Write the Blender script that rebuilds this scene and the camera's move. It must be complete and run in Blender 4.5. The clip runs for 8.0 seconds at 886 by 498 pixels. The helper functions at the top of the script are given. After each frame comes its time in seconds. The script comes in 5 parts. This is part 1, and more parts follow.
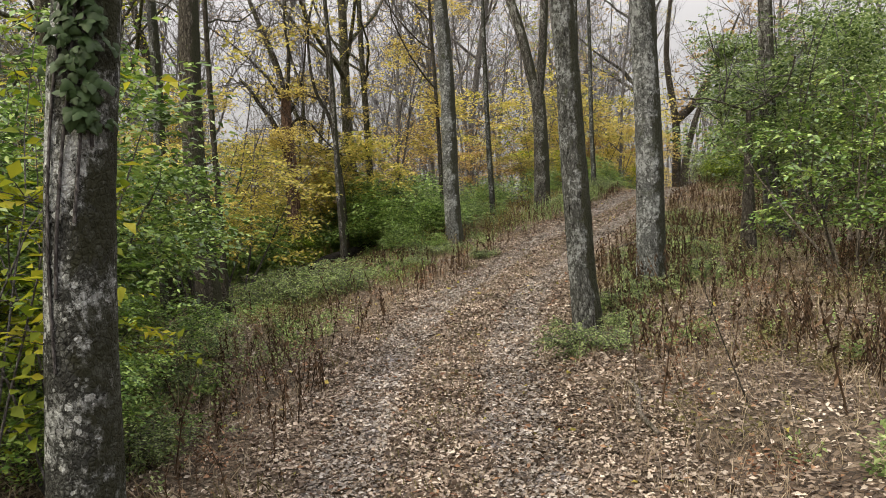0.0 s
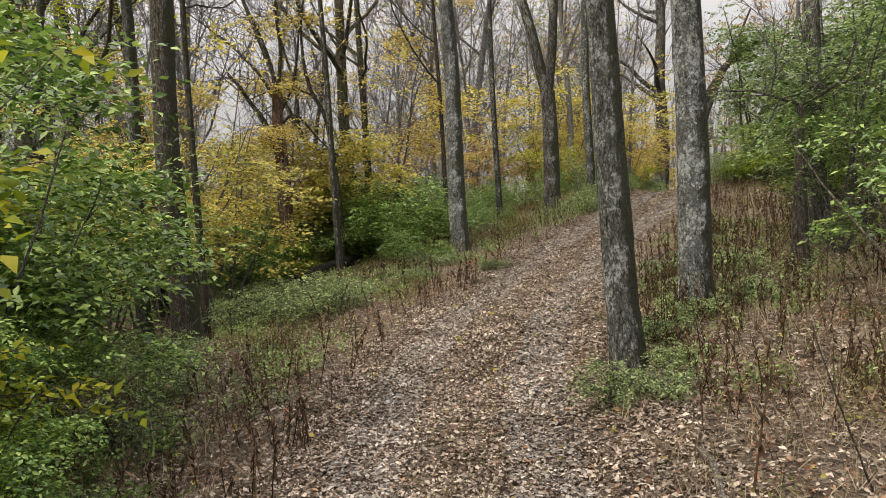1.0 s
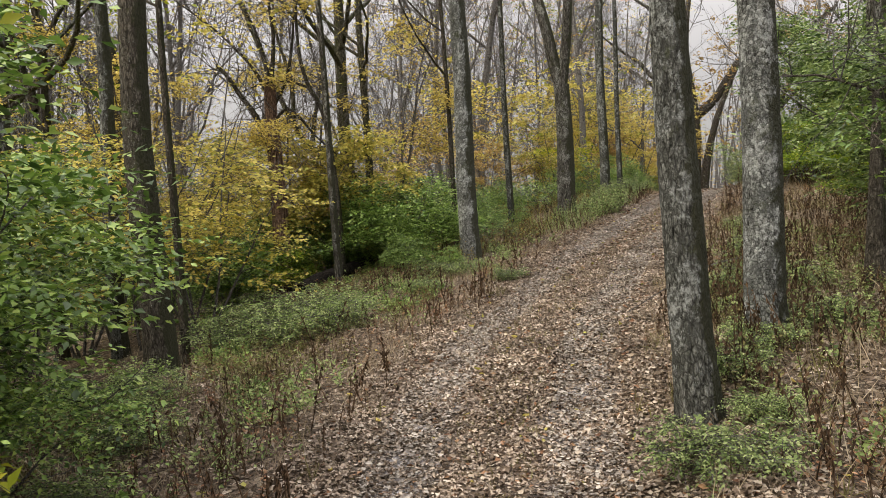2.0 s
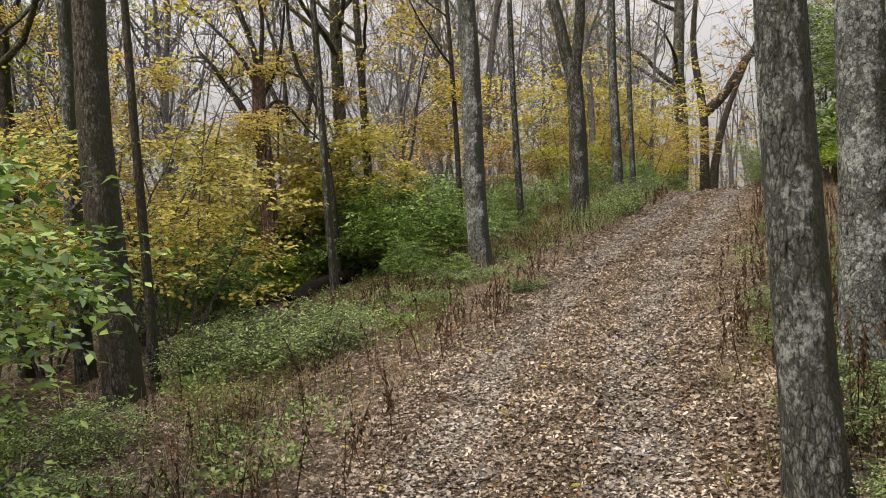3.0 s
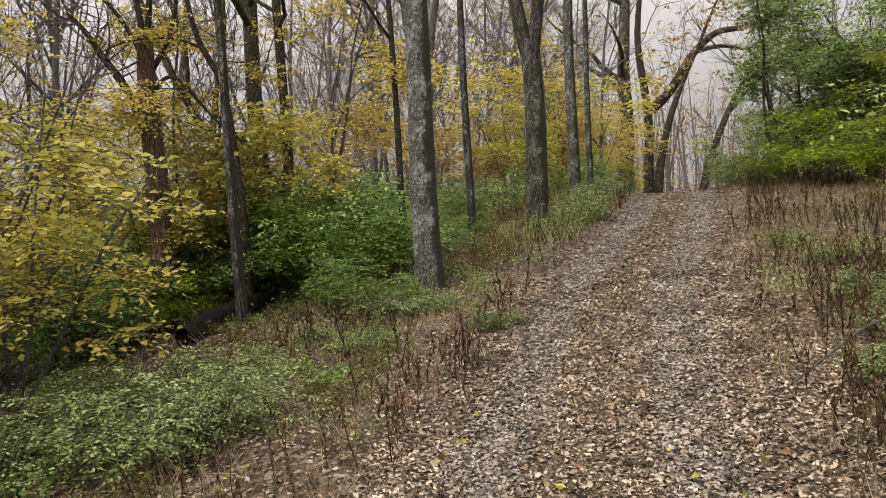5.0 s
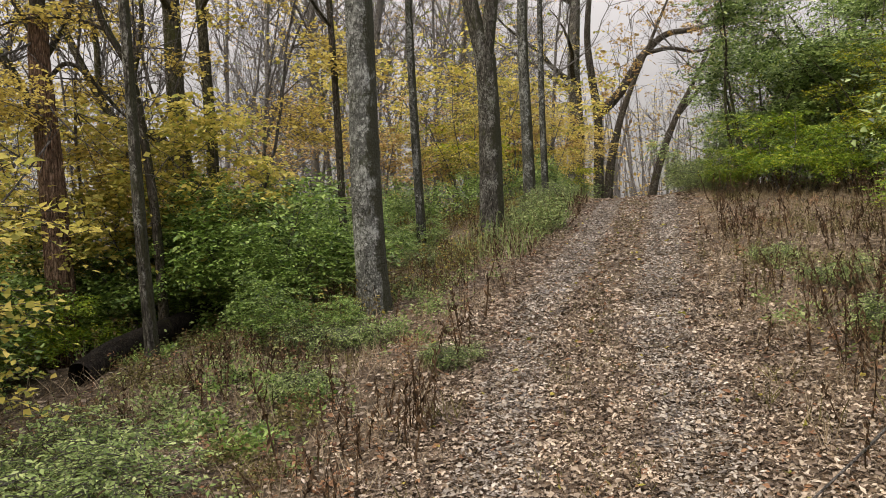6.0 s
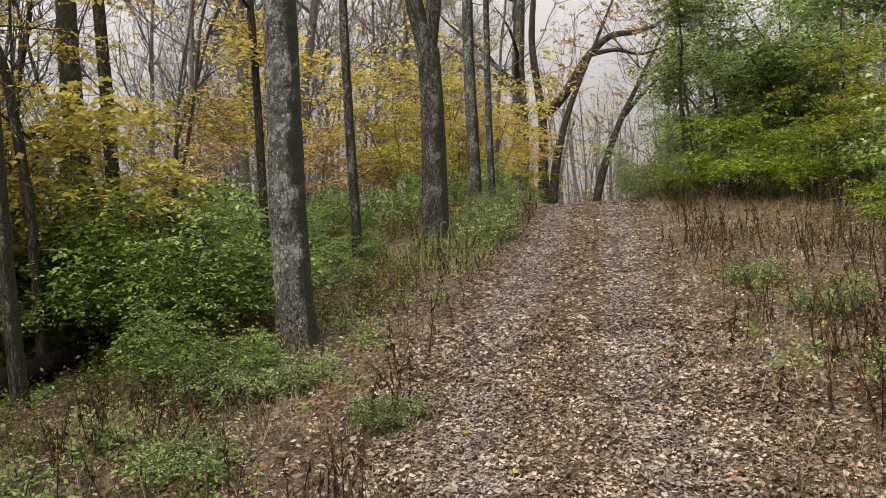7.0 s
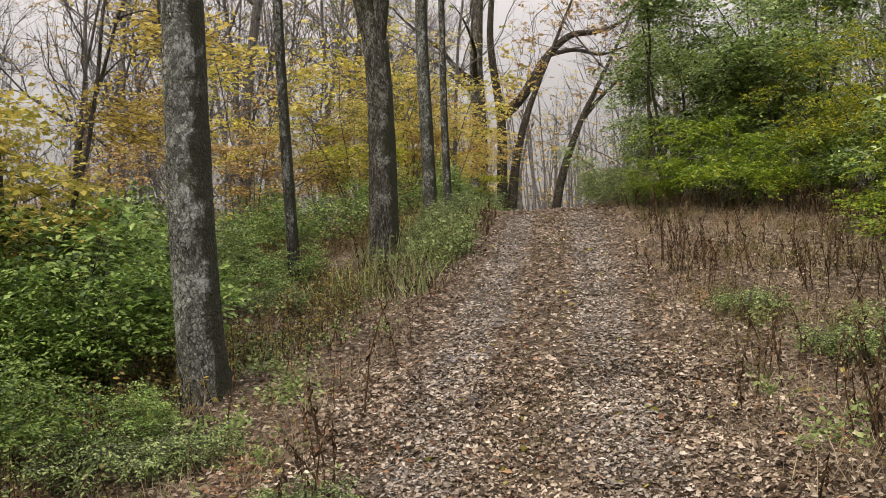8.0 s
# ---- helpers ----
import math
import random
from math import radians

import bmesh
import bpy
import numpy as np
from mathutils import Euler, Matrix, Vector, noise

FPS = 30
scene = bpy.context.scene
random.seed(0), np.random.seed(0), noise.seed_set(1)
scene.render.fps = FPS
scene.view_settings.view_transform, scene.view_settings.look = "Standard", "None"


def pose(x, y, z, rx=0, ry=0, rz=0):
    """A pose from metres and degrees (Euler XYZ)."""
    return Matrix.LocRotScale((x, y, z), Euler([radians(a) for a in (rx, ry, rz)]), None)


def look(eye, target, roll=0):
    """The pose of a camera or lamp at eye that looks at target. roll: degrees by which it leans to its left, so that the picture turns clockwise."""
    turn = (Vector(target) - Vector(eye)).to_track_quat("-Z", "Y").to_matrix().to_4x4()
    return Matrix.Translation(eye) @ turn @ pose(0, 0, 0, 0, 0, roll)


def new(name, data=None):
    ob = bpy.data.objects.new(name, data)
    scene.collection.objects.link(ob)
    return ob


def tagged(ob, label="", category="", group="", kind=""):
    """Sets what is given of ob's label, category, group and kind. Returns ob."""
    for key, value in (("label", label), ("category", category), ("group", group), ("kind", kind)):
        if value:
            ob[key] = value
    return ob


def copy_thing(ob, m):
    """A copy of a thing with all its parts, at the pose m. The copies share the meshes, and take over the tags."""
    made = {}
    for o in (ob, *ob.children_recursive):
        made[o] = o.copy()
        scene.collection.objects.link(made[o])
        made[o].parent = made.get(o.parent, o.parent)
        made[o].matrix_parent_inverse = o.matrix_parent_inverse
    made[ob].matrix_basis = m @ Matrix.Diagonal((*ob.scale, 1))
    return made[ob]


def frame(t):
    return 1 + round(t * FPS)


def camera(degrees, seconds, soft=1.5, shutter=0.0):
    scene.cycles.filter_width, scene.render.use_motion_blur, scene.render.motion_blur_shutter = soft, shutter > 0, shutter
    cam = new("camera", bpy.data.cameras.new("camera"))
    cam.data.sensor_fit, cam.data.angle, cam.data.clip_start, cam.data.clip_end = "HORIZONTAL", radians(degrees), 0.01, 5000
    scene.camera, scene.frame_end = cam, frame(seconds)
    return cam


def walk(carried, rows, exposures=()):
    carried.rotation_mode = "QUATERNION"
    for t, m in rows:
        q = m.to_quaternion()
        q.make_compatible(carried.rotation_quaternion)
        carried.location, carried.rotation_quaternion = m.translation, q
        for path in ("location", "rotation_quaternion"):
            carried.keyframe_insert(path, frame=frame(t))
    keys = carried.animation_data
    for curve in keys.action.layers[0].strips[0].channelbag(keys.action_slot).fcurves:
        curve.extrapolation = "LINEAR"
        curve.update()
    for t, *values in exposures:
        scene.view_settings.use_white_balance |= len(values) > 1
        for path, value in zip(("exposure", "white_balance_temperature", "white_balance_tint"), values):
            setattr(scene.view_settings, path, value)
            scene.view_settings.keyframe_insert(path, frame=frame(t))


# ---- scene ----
cam = camera(59.2, 8.0, soft=0.9)
METRES, EYE, TILT, LEAN, TURN = 11.865, 2.1, 4.99, -3.69, -11.8
ROWS = [
    (0.0, 0.0, 0.0, 0.0, -0.75, -6.91, 6.19),
    (0.5, -0.0017, 0.0636, 0.001, -0.74, -6.91, 6.24),
    (1.0, -0.0059, 0.1272, 0.0013, -0.72, -6.91, 6.27),
    (1.5, -0.0106, 0.1915, 0.0007, -0.66, -6.9, 6.34),
    (2.0, -0.0168, 0.2555, -0.0011, -0.62, -6.91, 6.38),
    (3.5, -0.0349, 0.4446, -0.0075, -1.3, -7.09, 6.28),
    (4.0, -0.0379, 0.5064, -0.0109, -3.02, -7.26, 6.11),
    (4.5, -0.0384, 0.5689, -0.0116, -4.29, -7.39, 5.98),
    (6.0, -0.0247, 0.7529, -0.0102, -9.79, -7.89, 5.24),
    (6.5, -0.0131, 0.8131, -0.0092, -11.74, -8.03, 5.0),
    (7.0, 0.0015, 0.872, -0.0092, -14.0, -8.2, 4.66),
    (7.5, 0.0209, 0.9303, -0.0076, -15.54, -8.31, 4.48),
    (8.0, 0.0439, 0.987, -0.0069, -17.01, -8.42, 4.32),
]
walk(cam, [(t, pose(0, 0, EYE, TILT, LEAN, TURN) @ pose(METRES * x, METRES * y, METRES * z, 90 + pitch, roll, yaw)) for t, x, y, z, yaw, pitch, roll in ROWS],
     [(0.0, 1.16, 7550, 6), (8.0, 1.08, 7800, 9)])

# ---- light: overcast sky ----
world = bpy.data.worlds.new("overcast")
scene.world = world
world.use_nodes = True
wt = world.node_tree
wt.nodes.clear()
sky = wt.nodes.new("ShaderNodeTexSky")
sky.sky_type = "NISHITA"
sky.sun_disc = False
sky.sun_elevation, sky.sun_rotation = radians(48), radians(291)
grey = wt.nodes.new("ShaderNodeHueSaturation")
grey.inputs["Saturation"].default_value = 0.25
wt.links.new(sky.outputs[0], grey.inputs["Color"])
bg_sky = wt.nodes.new("ShaderNodeBackground")
bg_sky.inputs["Strength"].default_value = 0.02
wt.links.new(grey.outputs[0], bg_sky.inputs["Color"])
# an overcast sky, far brighter overhead than over the wood
way_up = wt.nodes.new("ShaderNodeTexCoord")
split = wt.nodes.new("ShaderNodeSeparateXYZ")
wt.links.new(way_up.outputs["Generated"], split.inputs[0])
high = wt.nodes.new("ShaderNodeMath")
high.operation, high.use_clamp = "MULTIPLY_ADD", False
high.inputs[1].default_value, high.inputs[2].default_value = 1.62, 0.092
lift = wt.nodes.new("ShaderNodeMath")
lift.operation = "MAXIMUM"
lift.inputs[1].default_value = 0.0
wt.links.new(split.outputs["Z"], lift.inputs[0])
steep = wt.nodes.new("ShaderNodeMath")
steep.operation = "POWER"
steep.inputs[1].default_value = 1.5
wt.links.new(lift.outputs[0], steep.inputs[0])
wt.links.new(steep.outputs[0], high.inputs[0])
floor_at = wt.nodes.new("ShaderNodeMath")
floor_at.operation = "MAXIMUM"
floor_at.inputs[1].default_value = 0.092
wt.links.new(high.outputs[0], floor_at.inputs[0])
bg_cloud = wt.nodes.new("ShaderNodeBackground")
bg_cloud.inputs["Color"].default_value = (0.945, 0.958, 1.13, 1)
wt.links.new(floor_at.outputs[0], bg_cloud.inputs["Strength"])
both = wt.nodes.new("ShaderNodeAddShader")
wt.links.new(bg_sky.outputs[0], both.inputs[0])
wt.links.new(bg_cloud.outputs[0], both.inputs[1])
wout = wt.nodes.new("ShaderNodeOutputWorld")
wt.links.new(both.outputs[0], wout.inputs[0])

sun = new("sun", bpy.data.lights.new("sun", "SUN"))
sun.data.energy, sun.data.angle, sun.data.color = 1.5, radians(38), (1.0, 0.94, 0.77)
sun.matrix_world = look((-26, 0, 30), (0, 10, 0))


# ---- materials ----
def mat_nodes(name):
    m = bpy.data.materials.new(name)
    m.use_nodes = True
    nt = m.node_tree
    nt.nodes.clear()
    out = nt.nodes.new("ShaderNodeOutputMaterial")
    return m, nt, out


def ramp(nt, fac, stops, interp="LINEAR"):
    n = nt.nodes.new("ShaderNodeValToRGB")
    n.color_ramp.interpolation = interp
    els = n.color_ramp.elements
    while len(els) < len(stops):
        els.new(0.5)
    for e, (p, c) in zip(els, stops):
        e.position = p
        e.color = (*c, 1) if len(c) == 3 else c
    nt.links.new(fac, n.inputs["Fac"])
    return n.outputs["Color"]


def coords(nt, scale=(1, 1, 1)):
    tc = nt.nodes.new("ShaderNodeTexCoord")
    mp = nt.nodes.new("ShaderNodeMapping")
    mp.inputs["Scale"].default_value = scale
    nt.links.new(tc.outputs["Object"], mp.inputs["Vector"])
    return mp.outputs["Vector"]


def noise_tex(nt, vec, scale, detail=4, rough=0.6, distort=0.0):
    n = nt.nodes.new("ShaderNodeTexNoise")
    n.inputs["Scale"].default_value = scale
    n.inputs["Detail"].default_value = detail
    n.inputs["Roughness"].default_value = rough
    n.inputs["Distortion"].default_value = distort
    nt.links.new(vec, n.inputs["Vector"])
    return n.outputs["Fac"]


def voronoi(nt, vec, scale, feature="F1", out="Distance", rand=1.0):
    n = nt.nodes.new("ShaderNodeTexVoronoi")
    n.feature = feature
    n.inputs["Scale"].default_value = scale
    n.inputs["Randomness"].default_value = rand
    nt.links.new(vec, n.inputs["Vector"])
    return n.outputs[out]


def mixc(nt, fac, a, b, blend="MIX"):
    n = nt.nodes.new("ShaderNodeMix")
    n.data_type = "RGBA"
    n.blend_type = blend
    for src, key in ((fac, 0), (a, 6), (b, 7)):
        if isinstance(src, (int, float)):
            n.inputs[key].default_value = src
        elif isinstance(src, tuple):
            n.inputs[key].default_value = (*src, 1)
        else:
            nt.links.new(src, n.inputs[key])
    return n.outputs[2]


def math_node(nt, op, a, b=0.0):
    n = nt.nodes.new("ShaderNodeMath")
    n.operation = op
    for i, src in enumerate((a, b)):
        if isinstance(src, (int, float)):
            n.inputs[i].default_value = src
        else:
            nt.links.new(src, n.inputs[i])
    return n.outputs[0]


def bump(nt, height, strength, distance):
    n = nt.nodes.new("ShaderNodeBump")
    n.inputs["Strength"].default_value = strength
    n.inputs["Distance"].default_value = distance
    nt.links.new(height, n.inputs["Height"])
    return n.outputs["Normal"]


def principled(nt, color, rough=0.8, normal=None, spec=0.3):
    p = nt.nodes.new("ShaderNodeBsdfPrincipled")
    if isinstance(color, tuple):
        p.inputs["Base Color"].default_value = (*color, 1)
    else:
        nt.links.new(color, p.inputs["Base Color"])
    if isinstance(rough, (int, float)):
        p.inputs["Roughness"].default_value = rough
    else:
        nt.links.new(rough, p.inputs["Roughness"])
    p.inputs["Specular IOR Level"].default_value = spec
    if normal is not None:
        nt.links.new(normal, p.inputs["Normal"])
    return p.outputs[0]


def leaf_mat(name, stops, through_light=0.35, rough=0.5, spec=0.35, damp_shade=0.0):
    """Leaves: one colour per leaf, a slow drift over the plant, and some light let through."""
    m, nt, out = mat_nodes(name)
    geo = nt.nodes.new("ShaderNodeNewGeometry")
    vec = coords(nt)
    drift = noise_tex(nt, vec, 1.6, 2)
    info = nt.nodes.new("ShaderNodeObjectInfo")
    fac = math_node(nt, "ADD", math_node(nt, "MULTIPLY", geo.outputs["Random Per Island"], 0.85),
                    math_node(nt, "MULTIPLY", drift, 0.5))
    col = ramp(nt, math_node(nt, "SUBTRACT", fac, 0.175), stops)
    hsv = nt.nodes.new("ShaderNodeHueSaturation")
    nt.links.new(col, hsv.inputs["Color"])
    nt.links.new(math_node(nt, "ADD", 0.82, math_node(nt, "MULTIPLY", info.outputs["Random"], 0.36)), hsv.inputs["Value"])
    vein = noise_tex(nt, vec, 60, 2)
    col2 = mixc(nt, math_node(nt, "MULTIPLY", vein, 0.18), hsv.outputs[0], (0.05, 0.05, 0.015), "MIX")
    if damp_shade:
        wet = ramp(nt, noise_tex(nt, vec, 2.4, 6, 0.65, 0.3), [(0.42, (1 - damp_shade, 1 - damp_shade, 1 - damp_shade)), (0.6, (1.08, 1.08, 1.08))])
        col2 = mixc(nt, 1.0, col2, wet, "MULTIPLY")
    p = principled(nt, col2, rough, None, spec)
    tr = nt.nodes.new("ShaderNodeBsdfTranslucent")
    nt.links.new(col2, tr.inputs["Color"])
    mix = nt.nodes.new("ShaderNodeMixShader")
    mix.inputs[0].default_value = through_light
    nt.links.new(p, mix.inputs[1])
    nt.links.new(tr.outputs[0], mix.inputs[2])
    nt.links.new(mix.outputs[0], out.inputs[0])
    return m


def bark_mat(name, dark, mid, light, lichen=(0.42, 0.43, 0.40), lichen_at=0.62, moss_at=0.75, scale=1.0, stretch=0.30, blot=0.5, spot_scale=30.0, shade_side=0.0, discs=0.0):
    """Bark: furrows along the trunk, dark wet blotches, crisp pale lichen, a little moss, fine grain."""
    m, nt, out = mat_nodes(name)
    vec = coords(nt, (scale, scale, scale * stretch))
    iso = coords(nt, (scale, scale, scale * 0.75))
    fur = noise_tex(nt, vec, 26, 9, 0.74, 0.35)
    fine = noise_tex(nt, iso, 85, 5, 0.75)
    base = ramp(nt, fur, [(0.36, dark), (0.5, mid), (0.62, light)])
    base = mixc(nt, 0.7, base, ramp(nt, fine, [(0.32, (0.35, 0.34, 0.33)), (0.66, (1.35, 1.33, 1.3))]), "MULTIPLY")
    plate = voronoi(nt, coords(nt, (scale, scale, scale * max(stretch, 0.2))), 34, "DISTANCE_TO_EDGE")
    crack = ramp(nt, plate, [(0.0, (0.16, 0.15, 0.14)), (0.2, (1.05, 1.05, 1.05))])
    base = mixc(nt, 0.75, base, crack, "MULTIPLY")
    wet = math_node(nt, "ADD", math_node(nt, "MULTIPLY", noise_tex(nt, iso, 3.4, 8, 0.66, 0.6), 0.75), math_node(nt, "MULTIPLY", noise_tex(nt, iso, 16.0, 6, 0.75), 0.25))
    base = mixc(nt, ramp(nt, wet, [(blot - 0.02, (0, 0, 0)), (min(blot + 0.07, 1.0), (0.85, 0.85, 0.85))]), base, mixc(nt, fine, dark, mid))
    # lichen gathers in colonies
    colony = math_node(nt, "MULTIPLY", math_node(nt, "SUBTRACT", noise_tex(nt, iso, 2.6, 6, 0.62, 0.5), 0.5), 0.85)
    patch = math_node(nt, "ADD", noise_tex(nt, iso, spot_scale, 10, 0.8, 0.25), colony)
    spots = ramp(nt, patch, [(lichen_at - 0.01, (0, 0, 0)), (min(lichen_at + 0.10, 0.99), (0.9, 0.9, 0.9))])
    if discs:
        near = voronoi(nt, coords(nt, (scale, scale, scale)), 13, "F1", "Distance")
        edge = math_node(nt, "ADD", near, math_node(nt, "MULTIPLY", noise_tex(nt, iso, 40, 5, 0.7), 0.5))
        disc = ramp(nt, math_node(nt, "SUBTRACT", edge, math_node(nt, "MULTIPLY", colony, 1.6)), [(discs, (0.95, 0.95, 0.95)), (discs + 0.04, (0, 0, 0))])
        spots = mixc(nt, 1.0, spots, disc, "LIGHTEN")
    base = mixc(nt, spots, base, mixc(nt, ramp(nt, fine, [(0.3, (0, 0, 0)), (0.7, (1, 1, 1))]), tuple(c * 0.42 for c in lichen), lichen))
    mosn = noise_tex(nt, iso, 2.3, 7, 0.7)
    mf = ramp(nt, mosn, [(moss_at, (0, 0, 0)), (min(moss_at + 0.1, 1.0), (0.8, 0.8, 0.8))])
    base = mixc(nt, mf, base, (0.05, 0.06, 0.018))
    # dark moss by noise, deepened by painted shade on sides turned from the sun
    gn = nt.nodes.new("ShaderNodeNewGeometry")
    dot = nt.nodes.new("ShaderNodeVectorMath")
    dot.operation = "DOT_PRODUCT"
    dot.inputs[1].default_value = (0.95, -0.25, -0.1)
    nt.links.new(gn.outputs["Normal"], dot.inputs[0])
    damp_shade = math_node(nt, "ADD", math_node(nt, "MULTIPLY", dot.outputs["Value"], shade_side), noise_tex(nt, iso, 3.2, 8, 0.72, 0.4))
    base = mixc(nt, ramp(nt, damp_shade, [(0.57, (0, 0, 0)), (0.67, (0.9, 0.9, 0.9))]), base, mixc(nt, fine, (0.012, 0.012, 0.008), (0.05, 0.052, 0.026)))
    h = math_node(nt, "ADD", math_node(nt, "ADD", fur, math_node(nt, "MULTIPLY", ramp(nt, plate, [(0.0, (0, 0, 0)), (0.2, (1, 1, 1))]), 0.35)), math_node(nt, "ADD", math_node(nt, "MULTIPLY", fine, 0.3), math_node(nt, "MULTIPLY", spots, 0.12)))
    p = principled(nt, base, 0.92, bump(nt, h, 1.0, 0.035), 0.15)
    nt.links.new(p, out.inputs[0])
    return m


def ground_mat():
    """Forest floor: broken leaf cells in browns, humus between, and gravel showing in the wheel tracks."""
    m, nt, out = mat_nodes("forest_floor_mat")
    vec = coords(nt)
    warp = nt.nodes.new("ShaderNodeVectorMath")
    warp.operation = "ADD"
    nv = nt.nodes.new("ShaderNodeTexNoise")
    nv.inputs["Scale"].default_value = 9.0
    nt.links.new(vec, nv.inputs["Vector"])
    sc = nt.nodes.new("ShaderNodeVectorMath")
    sc.operation = "SCALE"
    sc.inputs["Scale"].default_value = 0.12
    nt.links.new(nv.outputs["Color"], sc.inputs[0])
    nt.links.new(vec, warp.inputs[0])
    nt.links.new(sc.outputs[0], warp.inputs[1])
    w = warp.outputs[0]
    cell = voronoi(nt, w, 17, "F1", "Color")
    sep = nt.nodes.new("ShaderNodeSeparateColor")
    nt.links.new(cell, sep.inputs[0])
    edge = voronoi(nt, w, 17, "DISTANCE_TO_EDGE")
    fine = noise_tex(nt, vec, 45, 5, 0.7)
    col = ramp(nt, sep.outputs[0], [(0.0, (0.04, 0.026, 0.018)), (0.35, (0.10, 0.068, 0.046)), (0.7, (0.18, 0.132, 0.095)), (1.0, (0.29, 0.235, 0.18))])
    col = mixc(nt, ramp(nt, edge, [(0.0, (1, 1, 1)), (0.1, (0, 0, 0))]), col, (0.014, 0.010, 0.007))
    col = mixc(nt, 0.6, col, ramp(nt, fine, [(0.3, (0.5, 0.48, 0.46)), (0.7, (1.2, 1.18, 1.15))]), "MULTIPLY")
    big = noise_tex(nt, vec, 0.6, 4, 0.6)
    col = mixc(nt, ramp(nt, big, [(0.45, (0, 0, 0)), (0.7, (0.55, 0.55, 0.55))]), col, (0.055, 0.045, 0.028))
    att = nt.nodes.new("ShaderNodeAttribute")
    att.attribute_name = "wear"
    grit = voronoi(nt, vec, 60, "F1", "Color")
    gs = nt.nodes.new("ShaderNodeSeparateColor")
    nt.links.new(grit, gs.inputs[0])
    gravel = ramp(nt, gs.outputs[1], [(0.0, (0.10, 0.095, 0.10)), (1.0, (0.34, 0.33, 0.35))])
    gmask = math_node(nt, "MULTIPLY", att.outputs["Fac"], ramp(nt, noise_tex(nt, vec, 2.2, 4), [(0.5, (0, 0, 0)), (0.62, (1, 1, 1))]))
    col = mixc(nt, gmask, col, gravel)
    h = math_node(nt, "ADD", math_node(nt, "MULTIPLY", edge, 1.5), math_node(nt, "MULTIPLY", fine, 0.6))
    p = principled(nt, col, 0.85, bump(nt, h, 1.0, 0.03), 0.25)
    nt.links.new(p, out.inputs[0])
    return m


GREEN = leaf_mat("green_shrub_leaf", [(0.1, (0.024, 0.060, 0.012)), (0.35, (0.080, 0.160, 0.028)), (0.6, (0.165, 0.285, 0.055)), (0.85, (0.33, 0.44, 0.11))], 0.28, 0.38, 0.5)
DEEP = leaf_mat("deep_green_leaf", [(0.1, (0.028, 0.066, 0.016)), (0.35, (0.095, 0.178, 0.036)), (0.6, (0.190, 0.310, 0.068)), (0.85, (0.34, 0.46, 0.14))], 0.32, 0.42, 0.45)
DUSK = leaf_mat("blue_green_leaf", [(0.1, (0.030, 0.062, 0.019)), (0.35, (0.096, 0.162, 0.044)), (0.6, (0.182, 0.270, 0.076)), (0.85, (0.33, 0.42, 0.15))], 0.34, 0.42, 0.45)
PALE = leaf_mat("pale_green_leaf", [(0.1, (0.066, 0.105, 0.036)), (0.4, (0.185, 0.262, 0.090)), (0.65, (0.285, 0.372, 0.142)), (0.9, (0.45, 0.52, 0.24))], 0.40, 0.6, 0.2)
OLIVE = leaf_mat("olive_herb_leaf", [(0.1, (0.055, 0.045, 0.02)), (0.5, (0.125, 0.11, 0.045)), (0.9, (0.23, 0.21, 0.09))], 0.25, 0.7, 0.15)
FRESH = leaf_mat("fresh_green_leaf", [(0.1, (0.07, 0.14, 0.014)), (0.45, (0.155, 0.255, 0.025)), (0.7, (0.235, 0.33, 0.034)), (0.92, (0.42, 0.42, 0.048))], 0.42, 0.5, 0.35)
LIME = leaf_mat("yellow_green_leaf", [(0.1, (0.10, 0.15, 0.012)), (0.5, (0.22, 0.26, 0.022)), (0.9, (0.44, 0.40, 0.040))], 0.45, 0.6, 0.2)
YELLOW = leaf_mat("yellow_maple_leaf", [(0.08, (0.19, 0.20, 0.048)), (0.35, (0.39, 0.36, 0.085)), (0.6, (0.57, 0.48, 0.125)), (0.82, (0.68, 0.55, 0.17)), (0.95, (0.34, 0.40, 0.10))], 0.45, 0.6, 0.2)
GOLD = leaf_mat("golden_leaf", [(0.1, (0.36, 0.27, 0.07)), (0.5, (0.60, 0.47, 0.12)), (0.9, (0.72, 0.60, 0.19))], 0.45, 0.6, 0.2)
ORANGE = leaf_mat("orange_brown_leaf", [(0.1, (0.20, 0.12, 0.055)), (0.5, (0.40, 0.26, 0.10)), (0.9, (0.52, 0.39, 0.15))], 0.4, 0.6, 0.2)
IVY = leaf_mat("ivy_leaf_mat", [(0.1, (0.006, 0.016, 0.005)), (0.5, (0.016, 0.038, 0.010)), (0.9, (0.045, 0.085, 0.022))], 0.12, 0.55, 0.2)
LITTER = leaf_mat("dry_leaf_mat", [(0.05, (0.044, 0.030, 0.022)), (0.3, (0.150, 0.108, 0.083)), (0.52, (0.272, 0.210, 0.165)), (0.75, (0.39, 0.318, 0.258)), (0.97, (0.57, 0.495, 0.42))], 0.1, 0.6, 0.3, damp_shade=0.38)
VERGE = leaf_mat("verge_leaf_mat", [(0.1, (0.060, 0.042, 0.032)), (0.35, (0.17, 0.123, 0.092)), (0.65, (0.31, 0.240, 0.185)), (0.95, (0.58, 0.50, 0.42))], 0.1, 0.65, 0.25, damp_shade=0.4)
CRUSHED = leaf_mat("crushed_leaf_mat", [(0.1, (0.16, 0.135, 0.12)), (0.5, (0.35, 0.305, 0.27)), (0.9, (0.62, 0.565, 0.51))], 0.1, 0.6, 0.3, damp_shade=0.3)
